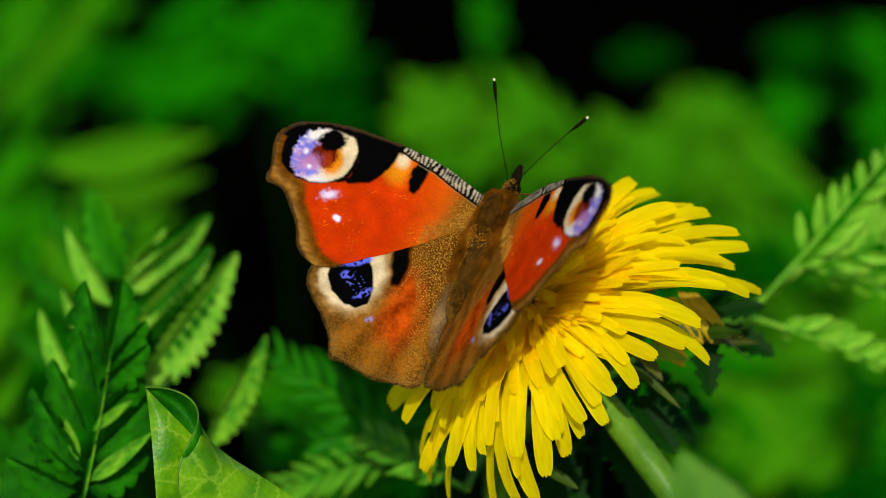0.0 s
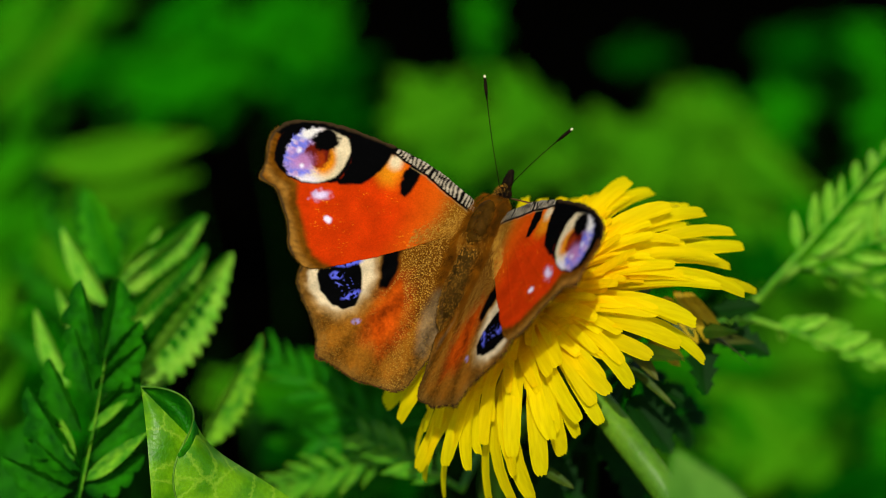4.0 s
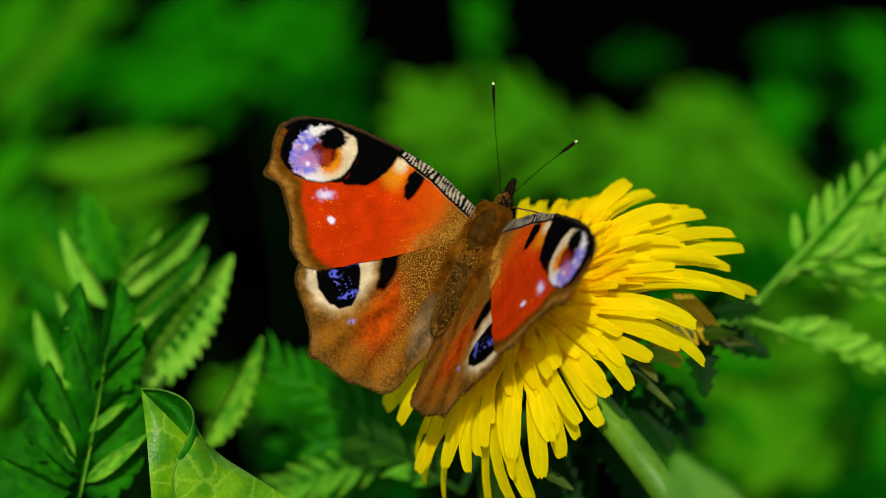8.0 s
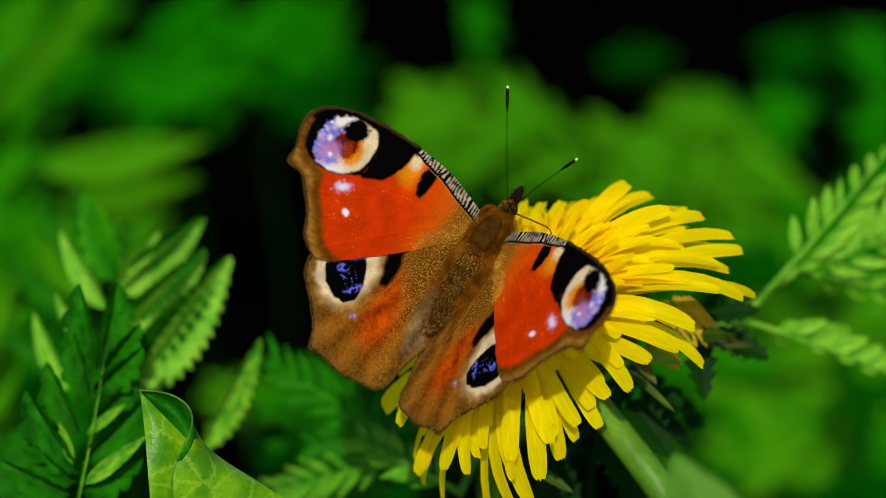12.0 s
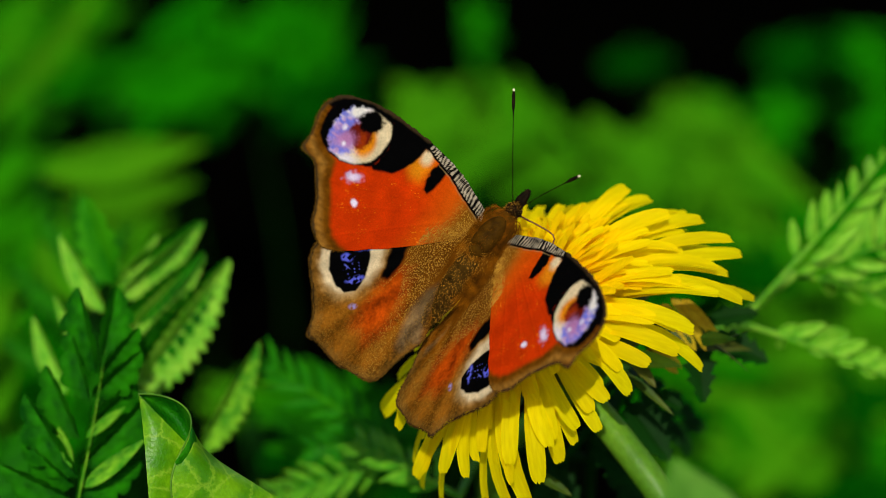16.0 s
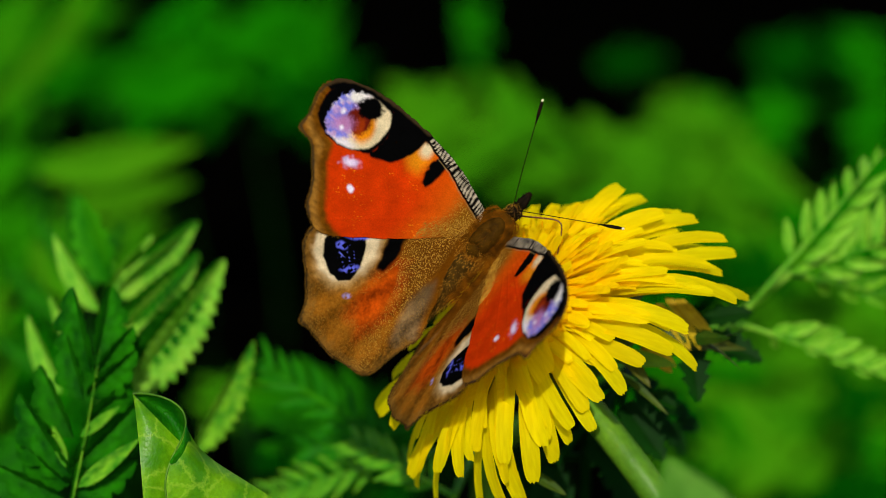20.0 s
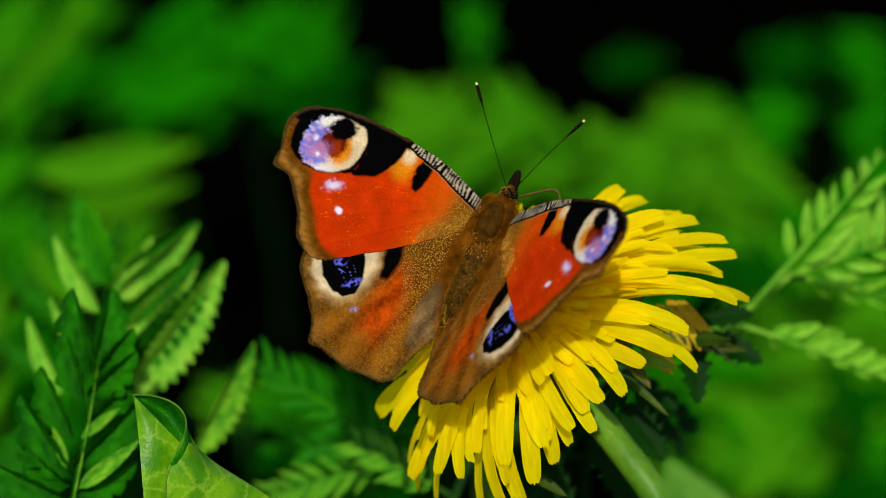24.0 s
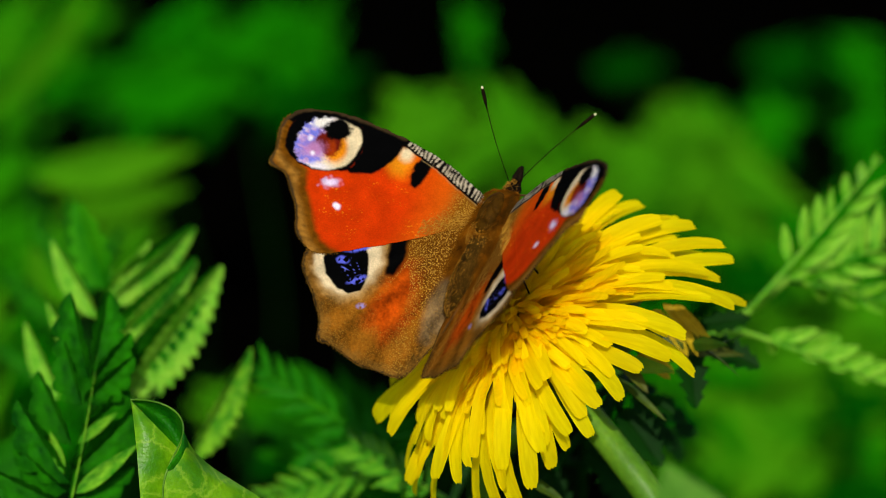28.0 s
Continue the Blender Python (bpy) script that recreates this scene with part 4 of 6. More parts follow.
antenna_mesh = antenna()
tip_mesh = mesh_from("antenna_tip", *ball(0, 14.55, 0, 0.17, 0.24, 0.17, 10, 6), CLUB)
left_antenna = part("antenna", antenna_mesh, butterfly, "thin dark clubbed antenna")
right_antenna = part("antenna", antenna_mesh, butterfly, "thin dark clubbed antenna")
for a in (left_antenna, right_antenna):
    part("antenna_tip", tip_mesh, a, "pale tip of the club")
tongue = [Vector(p) * MM for p in ((0, 0, 0), (1.4, 0.05, 0.8), (3.0, 0.15, 1.5), (4.6, 0.2, 2.1), (5.3, 0.05, 2.3), (5.7, -0.3, 2.4), (5.85, -0.9, 2.4), (5.85, -2.6, 2.2), (5.8, -4.4, 1.6), (6.0, -6.0, 0.6))]
proboscis = part("proboscis", mesh_from("proboscis", *tube(tongue, [0.12 * MM - 0.005 * MM * i for i in range(len(tongue))], 6), TONGUE), butterfly, "thin brown proboscis dipping into the flower")
for s in (-1, 1):
    reach = [Vector(p) * MM for p in ((s * 1.0, -1.0, -1.0), (s * 3.5, -3.0, -0.6), (s * 5.2, -5.0, -2.5), (s * 6.2, -6.6, -4.6))]
    part("leg", mesh_from("leg", *tube(bezier(*reach, 10), [0.26 * MM - 0.016 * MM * i for i in range(11)], 6), CHITIN), butterfly)
    for y0, out, y1 in ((2.0, 3.6, 2.4), (-0.5, 4.4, -2.5)):
        line = [Vector(p) * MM for p in ((s * 1.0, y0, -1.0), (s * out * 0.7, (y0 + y1) / 2, -1.2), (s * out, y1, -4.0), (s * (out + 0.8), y1 - 0.6, -5.6))]
        part("leg", mesh_from("leg", *tube(bezier(*line, 8), [0.28 * MM - 0.02 * MM * i for i in range(9)], 6), CHITIN), butterfly)


# ---- leaves round the flower ----
SIDE_GROUP = "feathery leaves round the flower"
BRIGHT = "bright green feathery leaf with toothed leaflets in sunlight"
DIM = "feathery leaf coloured dark green for half shade"


def compound(stalk, leaflets, w, back, facing, mat, label, width, teeth, seed, cut_deep=False, lean=0.0, crease=1.0):
    """A divided leaf whose leaflets stand as they grew: stalk and leaflets as pairs of root and tip; each leans over its lower edge."""
    rng = random.Random(seed)
    root = spot(*stalk[0], w)
    ob = thing("tansy_leaf", Matrix.Translation(root), label, "leaf", SIDE_GROUP)
    line = [spot(*stalk[0], w) - root, spot(*stalk[1], w - back) - root]
    mid = (line[0] + line[1]) * 0.5 + way(0.4, 0.2, 1) * 0.0012
    pts = bezier(line[0], mid, mid, line[1], 8)
    part("rachis", mesh_from("rachis", *tube(pts, [(0.00042 if stalk[0][0] > 30 else 0.00015) * (1 - 0.083 * i) for i in range(9)], 6), mat), ob)
    # the leaves beside the stalk gather behind the flower
    gather = [spot(38, -9, -50), spot(30, -12, -60), spot(16, -18, -70), spot(8, -24, -74)] if stalk[0][0] > 30 else ()
    stem_to_soil(ob, root, spot(*stalk[1], w) - root, mat if gather else PAINTED_SHADE, seed, gather)
    du, dv = stalk[1][0] - stalk[0][0], stalk[1][1] - stalk[0][1]
    for (u0, v0), (u1, v1) in leaflets:
        d0 = w - back * ((u0 - stalk[0][0]) * du + (v0 - stalk[0][1]) * dv) / (du * du + dv * dv)
        p, q = spot(u0, v0, d0), spot(u1, v1, d0 - rng.uniform(-2, 5))
        ln = (q - p).length
        if cut_deep:
            v, f = lobed(ln, ln * width, teeth, seed + len(ob.children))
        else:
            v, f = blade(ln, ln * width, teeth, 0.34, crease, rng.uniform(0.0, 0.1), blunt=0.8, quilt=0.045 if teeth > 6 else 0.03, soft=teeth < 6)
        side = Vector((v1 - v0, u0 - u1)).normalized() * (lean if u1 > u0 else -lean)
        part("leaflet", mesh_from("leaflet", v, f, mat), ob, "", frame_of(p - root, q - p, way(*facing) + way(side.x, side.y, 0) + way(rng.uniform(-0.3, 0.3), rng.uniform(-0.3, 0.3), 0.3) * 0.25))
    return ob


compound(((-44.3, -30.5), (-40.7, -0.7)), (((-39.4, -18.2), (-25.9, -1.2)), ((-41.0, -11.4), (-29.2, -0.5)), ((-41.0, -5.4), (-29.5, 3.9)), ((-42.5, -7.2), (-48.6, 2.6)), ((-45.1, -11.6), (-49.1, -5.4)), ((-47.3, -17.7), (-51.9, -7.9)), ((-41.0, -4.3), (-35.8, 2.6))),
         -38, 10, (0.0, 0.0, 0.97), FROND_PALE, BRIGHT, 0.37, 13, 5, lean=0.4, crease=0.8)
compound(((-41.4, -10.1), (-41.4, -2.8)), (((-41.3, -3.9), (-45.2, 7.5)), ((-39.6, -2.8), (-34.5, 1.2)), ((-41.4, -7.2), (-38.5, -10.1))),
         -46, 4, (0.0, -0.2, 0.95), FROND_MID, "green feathery leaf with lobed leaflets further back", 0.42, 5, 9)
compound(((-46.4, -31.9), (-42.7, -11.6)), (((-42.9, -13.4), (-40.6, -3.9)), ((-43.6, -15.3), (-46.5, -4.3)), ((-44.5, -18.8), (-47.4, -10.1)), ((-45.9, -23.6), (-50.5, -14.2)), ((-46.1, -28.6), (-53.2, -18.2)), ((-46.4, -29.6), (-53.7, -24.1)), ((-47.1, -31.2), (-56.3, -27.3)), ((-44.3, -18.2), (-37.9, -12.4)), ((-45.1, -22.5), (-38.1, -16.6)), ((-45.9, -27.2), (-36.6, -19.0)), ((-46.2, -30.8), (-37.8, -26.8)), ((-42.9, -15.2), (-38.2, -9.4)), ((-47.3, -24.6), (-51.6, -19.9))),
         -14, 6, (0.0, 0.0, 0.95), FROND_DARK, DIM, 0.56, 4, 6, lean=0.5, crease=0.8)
# narrow bright leaflets, added for the pale lit strips on the dark leaf
compound(((-46.2, -32.3), (-42.5, -11.9)), (((-45.0, -23.4), (-40.0, -19.4)), ((-45.3, -29.8), (-37.6, -23.8)), ((-46.8, -27.3), (-48.7, -21.7))),
         -12, 5, (0.0, 0.1, 0.97), FROND, BRIGHT, 0.2, 0, 26, crease=0.5)
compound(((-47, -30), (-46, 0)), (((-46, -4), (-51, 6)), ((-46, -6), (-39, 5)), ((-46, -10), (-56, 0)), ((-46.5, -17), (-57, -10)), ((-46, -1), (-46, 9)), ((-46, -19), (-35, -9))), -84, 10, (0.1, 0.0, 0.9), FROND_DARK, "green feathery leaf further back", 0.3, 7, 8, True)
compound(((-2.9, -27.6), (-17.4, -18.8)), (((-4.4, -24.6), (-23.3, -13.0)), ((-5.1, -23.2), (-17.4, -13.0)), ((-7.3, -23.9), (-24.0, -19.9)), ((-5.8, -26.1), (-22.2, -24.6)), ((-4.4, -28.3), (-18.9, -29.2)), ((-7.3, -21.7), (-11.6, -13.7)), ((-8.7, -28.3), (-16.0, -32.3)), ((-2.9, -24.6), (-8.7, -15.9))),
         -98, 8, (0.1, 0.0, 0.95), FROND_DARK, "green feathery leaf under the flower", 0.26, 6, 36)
compound(((-31.3, -32.3), (-29.8, -21.7)), (((-30.5, -25.7), (-22.7, -11.3)),),
         -40, 6, (0.0, 0.0, 0.97), FROND, BRIGHT, 0.34, 11, 7, lean=0.4, crease=0.8)
# extra dark leaf: stands for the shaded halves of the bright leaflets
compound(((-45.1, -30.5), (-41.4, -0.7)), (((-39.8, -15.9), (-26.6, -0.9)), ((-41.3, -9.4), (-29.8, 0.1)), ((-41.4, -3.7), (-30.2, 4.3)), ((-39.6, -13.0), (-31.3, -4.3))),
         -38, 10, (0.35, -0.35, 0.85), FROND_DARK, "dark green feathery leaf added for the shaded halves of the bright leaflets", 0.26, 11, 35)
compound(((41.4, -6.2), (58.3, 13.3)), (((46.2, -0.1), (45.8, 5.0)), ((48.3, 1.5), (48.5, 7.2)), ((49.9, 3.6), (50.3, 8.7)), ((51.6, 5.5), (51.9, 9.5)), ((53.6, 7.9), (53.8, 11.6)), ((55.4, 9.9), (55.8, 12.7)), ((57.1, 11.7), (57.6, 14.0)), ((46.4, -2.3), (49.8, -0.7)), ((48.0, -0.7), (53.1, 2.1)), ((49.8, 1.4), (55.3, 4.4)), ((51.6, 3.6), (56.7, 6.9)), ((53.8, 6.3), (58.3, 8.9)), ((55.6, 8.4), (59.3, 10.8))),
         -40, 6, (-0.2, -0.1, 0.95), FROND_PALE, BRIGHT, 0.24, 0, 27)
compound(((46.2, -2.3), (60.3, 2.3)), (((49.4, -1.5), (52.2, 1.1)), ((51.6, -0.9), (54.5, 3.0)), ((53.8, -0.1), (54.4, 5.9)), ((55.8, 0.7), (56.1, 7.3)), ((57.6, 1.2), (58.2, 8.1)), ((50.2, -1.8), (55.3, -2.8)), ((53.1, -0.8), (58.9, -1.4)), ((56.7, 0.4), (61.1, 0.1)), ((59.6, 2.3), (61.1, 8.1))),
         -44, 6, (-0.1, 0.0, 0.95), FROND_PALE, BRIGHT, 0.26, 0, 28)
compound(((46.2, -2.5), (61.1, -5.7)), (((49.4, -3.2), (52.3, -1.4)), ((52.0, -3.7), (56.0, -2.1)), ((54.5, -4.3), (59.3, -2.8)), ((49.4, -3.4), (51.6, -5.0)), ((52.3, -4.0), (55.3, -6.1)), ((55.3, -4.6), (58.9, -6.8)), ((58.2, -5.0), (61.8, -2.8))),
         -46, 6, (0.0, 0.0, 0.95), FROND, BRIGHT, 0.28, 0, 29)
compound(((41.1, -9.2), (61.1, -16.8)), (((43.8, -10.1), (46.7, -8.8)), ((45.7, -10.1), (50.3, -8.7)), ((47.8, -11.4), (53.4, -9.8)), ((50.5, -12.6), (55.6, -11.0)), ((53.1, -13.6), (57.6, -12.1)), ((55.3, -14.5), (59.6, -13.2)), ((57.4, -15.3), (61.4, -14.1)), ((43.8, -10.3), (44.7, -12.1)), ((48.0, -11.9), (50.2, -13.0)), ((51.6, -13.4), (53.8, -14.3)), ((54.5, -14.6), (56.7, -15.6))),
         -38, 6, (0.0, 0.0, 0.95), FROND_PALE, BRIGHT, 0.36, 0, 30)
for u0, v0, u1, v1, w, mat, label, pairs, leaf, wid, cut, seed in (
        (-4.0, -25.4, -21.1, -13.9, -44, FROND_MID, "green feathery leaf under the flower", 7, 0.0062, 0.0013, "toothed", 14),
        (-3.3, -26.2, -22.4, -30.9, -46, FROND, "bright green feathery leaf under the flower", 8, 0.0056, 0.0013, "toothed", 16),
        (3, -31, -9.5, -24.0, -32, FROND, "green feathery leaf under the flower", 7, 0.0046, 0.0014, "toothed", 24),
        (-14, -36, -5, -21, -80, FROND_DARK, DIM, 10, 0.008, 0.0022, "toothed", 22),
        (-2, -22.5, -16, -24.6, -46, FROND_MID, "green feathery leaf under the flower", 7, 0.005, 0.0013, "toothed", 23),
        (-60, -40, -56, -27, -60, FROND_DARK, DIM, 5, 0.012, 0.006, "lobed", 18)):
    via = [spot(6, -24, -66)] if u0 > -4 else []
    frond("tansy_leaf", spot(u0, v0, w), spot(u1, v1, w - 8), way(-0.1, 0.5, 0.85), pairs, leaf, wid, mat, label, SIDE_GROUP, cut, seed, gather=via)
def toothed_leaf(u0, v0, u1, v1, w, ratio, teeth, seed):
    """One broad leaf with deep blunt teeth, hanging under the head; the shade there is in its colour."""
    p, q = spot(u0, v0, w), spot(u1, v1, w + 2)
    m = frame_of(p, q - p, way(0.15, 0.3, 0.9))
    ob = thing("toothed_leaf", m, "toothed leaf coloured very dark green for the shade of the flower", "leaf", "shaded leaves under the flower")
    ln = (q - p).length
    part("leaf_blade", mesh_from("leaf_blade", *blade(ln, ln * ratio, teeth, 0.42, 0.3, 0.1, n=teeth * 8, blunt=0.7), PAINTED_SHADE), ob)
    part("midrib", mesh_from("midrib", *tube([(0, ln * i / 8, ln * (0.004 - 0.1 * (i / 8) ** 2)) for i in range(9)], [0.00022 - 0.00002 * i for i in range(9)], 6), PAINTED_SHADE), ob)
    stem_to_soil(ob, p, q - p, PAINTED_SHADE, seed, [spot(26, -14, -40), spot(20, -26, -50)])


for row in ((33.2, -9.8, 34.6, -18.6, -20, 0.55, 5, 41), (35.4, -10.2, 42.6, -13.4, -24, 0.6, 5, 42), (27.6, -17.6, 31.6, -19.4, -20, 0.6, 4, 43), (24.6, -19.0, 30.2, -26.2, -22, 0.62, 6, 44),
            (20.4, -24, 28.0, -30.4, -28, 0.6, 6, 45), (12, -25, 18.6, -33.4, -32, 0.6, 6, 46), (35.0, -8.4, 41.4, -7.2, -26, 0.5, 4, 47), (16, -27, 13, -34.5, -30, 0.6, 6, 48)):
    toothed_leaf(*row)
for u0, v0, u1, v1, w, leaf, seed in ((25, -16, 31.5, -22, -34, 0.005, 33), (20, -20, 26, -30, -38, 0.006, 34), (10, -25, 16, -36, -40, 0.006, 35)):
    frond("toothed_leaf", spot(u0, v0, w), spot(u1, v1, w - 4), way(0.1, 0.6, 0.8), 4, leaf, leaf * 0.6, PAINTED_SHADE, "toothed leaf coloured very dark green for the shade of the flower", "shaded leaves under the flower", "lobed", seed, gather=[spot(20, -26, -50)])


def loft(a, b, n, c, bulge):
    """A sheet between two curves, bowed towards the lens by bulge."""
    verts, faces = [], []
    pa, pb = bezier(*a, n), bezier(*b, n)
    for i in range(n + 1):
        for k in range(c + 1):
            s = k / c
            lift = bulge * math.sin(math.pi * s) * math.sin(math.pi * (0.1 + 0.9 * i / n))
            verts.append(pa[i].lerp(pb[i], s) + way(0, 0.1, 1) * lift * MM)
    for i in range(n):
        for k in range(c):
            p = i * (c + 1) + k
            faces.append((p, p + c + 1, p + c + 2, p + 1))
    return verts, faces


def curled_leaf():
    """A broad leaf with its tip rolled into a cone."""
    root = spot(-36, -33.4, 4)
    ob = thing("broad_leaf", Matrix.Translation(root), "bright green broad leaf with its tip rolled up", "leaf")
    tip = spot(-38.3, -17.8, 2)
    outer = [tip, spot(-37.6, -22, 4), spot(-37.3, -26.6, 5), spot(-36.7, -35, 5)]
    fold = [tip, spot(-35.0, -21.2, 4), spot(-31.8, -24.4, 3), spot(-28.5, -27.8, -1)]
    near = [tip, spot(-35.4, -21.6, 2), spot(-32.4, -25.0, 1), spot(-30.0, -27.5, -1)]
    far = [tip, spot(-34.4, -17.6, -1), spot(-31.3, -19.2, 0), spot(-31.5, -21.8, 4.5)]
    lip = [spot(-31.5, -21.8, 4.5), spot(-31.6, -24.6, 8), spot(-36.0, -27.6, 9), spot(-33.2, -33.5, 7)]
    lobe = [spot(-31.4, -21.9, 4), spot(-29.8, -26.6, 2), spot(-25.6, -27.2, 1), spot(-17.6, -33.2, -1)]
    verts, faces = joined([loft(outer, fold, 24, 14, 0.6), loft(lip, lobe, 26, 18, 1.8)])
    part("leaf_blade", mesh_from("leaf_blade", [v - root for v in verts], faces, BROAD), ob, "pale green veined underside")
    part("leaf_inside", mesh_from("leaf_inside", *[[v - root for v in g] if i == 0 else g for i, g in enumerate(loft(near, far, 18, 12, -3.0))], INSIDE_SHADE), ob, "deep green upper face inside the roll")
    # dark strip put in for the shadow of the rolled rim on the lobe
    under = [spot(-31.5, -21.8, 4.6), spot(-31.6, -24.4, 8.1), spot(-33.0, -25.4, 8.6), spot(-33.6, -26.6, 8.5)]
    shade = [spot(-31.4, -21.9, 4.7), spot(-30.2, -24.6, 4.8), spot(-30.6, -26.0, 5.6), spot(-33.4, -26.9, 8.4)]
    part("leaf_inside", mesh_from("leaf_inside", *[[v - root for v in g] if i == 0 else g for i, g in enumerate(loft(under, shade, 16, 8, 0.5))], INSIDE_SHADE), ob, "deep green strip standing for the shadow beside the roll")
    rim = [p - root for p in bezier(*far, 20) + bezier(*lip, 24)[1:]]
    part("leaf_rim", mesh_from("leaf_rim", *tube(rim, [0.00013] * len(rim), 6), STALK), ob, "pale rolled edge")
    stem = bezier(spot(-35, -34.5, 5) - root, spot(-34, -44, 2) - root, spot(-32, -60, -10) - root, Vector((spot(-32, -60, -10).x, spot(-32, -60, -10).y + 0.02, -0.004)) - root, 10)
    part("leaf_stalk", mesh_from("leaf_stalk", *tube(stem, [0.0011] * 11, 8), STALK), ob)
    return ob


curled_leaf()


def near_leaf():
    """A plain leaf that stands close before the stalk."""
    root, tip = spot(37, -42, 72), spot(31.0, -25.5, 66)
    ob = thing("grass_blade", frame_of(root, tip - root, way(0.2, 0.3, 0.9)), "smooth pale green leaf before the flower stalk", "leaf")
    ln = (tip - root).length
    part("leaf_blade", mesh_from("leaf_blade", *blade(ln, ln * 0.62, 0, fold=0.3, droop=0.1, n=16), NEAR_LEAF), ob)
    foot = ob.matrix_basis.inverted() @ Vector((root.x, root.y + 0.02, -0.004))
    part("leaf_stalk", mesh_from("leaf_stalk", *tube(bezier((0, 0.001, 0), (0, -0.02, 0), foot * 0.6, foot, 8), [0.0012] * 9, 8), STALK), ob)


near_leaf()


# ---- the wilted head beside the flower ----
def wilted():
    at = spot(33.5, -11, -14)
    m = frame_of(at, way(0.75, -0.15, 0.3), UP)
    ob = thing("wilted_flower", m, "brownish closed dandelion head with shrivelled bracts", "flower")
    shapes = [mesh_from("bract", *blade(0.011, 0.0022, 0, fold=0.5, droop=d, n=8), BRACT) for d in (0.1, 0.5, -0.2)]
    rng = random.Random(12)
    for i in range(4):
        part("bract", rng.choice(shapes), ob, "", pose(0, -0.004, 0, rng.uniform(-22, 22), 360 * i / 4, rng.uniform(-26, 26)))
    part("cup", mesh_from("cup", *ball(0, -4, 0, 2.8, 4.5, 2.8), BRACT), ob)
    for u0, v0, u1, v1, seed in ((30.2, -5.4, 35.4, -11.2, 1), (31.6, -5.6, 36.6, -10.6, 2), (29.0, -6.2, 33.6, -11.6, 3), (26.0, -10.4, 31.8, -13.4, 4), (27.0, -12.0, 31.0, -14.6, 5)):
        p, q = spot(u0, v0, -13), spot(u1, v1, -11)
        v, f = blade((q - p).length, 0.0016, 0, fold=0.5, droop=0.3, n=10, blunt=0.4)
        local = ob.matrix_basis.inverted() @ frame_of(p, q - p, way(0.3 * math.sin(seed * 2), 0.4, 0.9))
        part("withered_petal", mesh_from("withered_petal", v, f, WITHERED), ob, "withered brownish yellow petal", local)
    inv = m.inverted()
    line = [inv @ p for p in bezier(m @ Vector((0, -0.008, 0)), spot(24, -13, -18), spot(14, -20, -34), spot(8, -26, -44), 8) + bezier(spot(8, -26, -44), spot(4, -32, -52), spot(4, -60, -60), Vector((0.004, 0.03, -0.004)), 8)[1:]]
    part("stalk", mesh_from("stalk", *tube(line, [0.0012] * len(line), 8), STALK), ob)


UP = way(0, 0, 1)
wilted()


# ---- plants behind ----
def plant(u, v, w, su, sv, count, leaf, mat, label, seed, width=0.24, slant=0.0):
    """A leafy weed: a stem from the soil and leaves about its top, most of them turned to the light."""
    rng = random.Random(seed)
    top = spot(u, v, w)
    ob = thing("meadow_plant", Matrix.Translation((top.x, top.y, 0)), label, "plant", "weeds behind the flower")
    stem = bezier((0, 0, -0.005), (0.02, 0.01, top.z * 0.4), (0, 0, top.z * 0.7), (0, 0, top.z), 8)
    # stem in the shade-dark green, to sink into the background
    part("stem", mesh_from("stem", *tube(stem, [0.0009 - 0.00006 * i for i in range(9)], 6), PAINTED_SHADE), ob)
    shapes = [mesh_from("leaf", *blade(leaf * MM * rng.uniform(0.8, 1.2), leaf * width * MM, 5, 0.25, 0.25, rng.uniform(0, 0.2)), mat) for _ in range(3)]
    for i in range(count):
        du, dv = rng.uniform(-1, 1), rng.uniform(-1, 1)
        p = spot(u + du * su + slant * dv * sv, v + dv * sv, w + rng.uniform(-25, 25)) - Vector((top.x, top.y, 0))
        p.z = max(p.z, 0.004)
        lean = radians(rng.uniform(28, 72) if u < -30 else rng.uniform(-70, 70))
        d = way(math.cos(lean), math.sin(lean), rng.uniform(-0.4, 0.4))
        face = SUN + Vector((rng.uniform(-0.6, 0.6), rng.uniform(-0.6, 0.6), rng.uniform(-0.3, 0.3)))
        m = frame_of(p, d, face)
        m.translation = p - m.to_3x3() @ Vector((0, leaf * MM * 0.5, 0))
        part("leaf", rng.choice(shapes), ob, "", m)
    return ob


def tall_weed(leaves, w, mat, label, width, seed):
    """A weed with a few long leaves that arch across."""
    rng = random.Random(seed)
    root = spot(*leaves[0][0], w)
    ob = thing("meadow_plant", Matrix.Translation((root.x, root.y, 0)), label, "plant", "weeds behind the flower")
    base = Vector((root.x, root.y, 0))
    for (u0, v0), (u1, v1) in leaves:
        p, q = spot(u0, v0, w), spot(u1, v1, w + rng.uniform(-20, 20))
        ln = (q - p).length
        part("leaf", mesh_from("leaf", *blade(ln, ln * width, 7, 0.2, 0.3, 0.08, quilt=0.02), mat), ob, "", frame_of(p - base, q - p, SUN + way(rng.uniform(-0.3, 0.3), rng.uniform(-0.4, 0.2), 0)))
        stem = bezier(p - base, p - base - Vector((0, 0, 0.04)), (0, 0.01, 0.1), (rng.uniform(-0.01, 0.01), 0.02, -0.005), 8)
        part("stem", mesh_from("stem", *tube(stem, [0.0007] * 9, 6), PAINTED_SHADE), ob)


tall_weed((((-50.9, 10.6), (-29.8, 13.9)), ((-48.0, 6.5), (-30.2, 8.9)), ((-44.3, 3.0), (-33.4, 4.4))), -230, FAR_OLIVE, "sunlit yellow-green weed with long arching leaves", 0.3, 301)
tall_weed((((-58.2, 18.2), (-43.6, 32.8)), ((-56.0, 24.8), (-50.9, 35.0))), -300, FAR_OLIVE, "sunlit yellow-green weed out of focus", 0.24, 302)
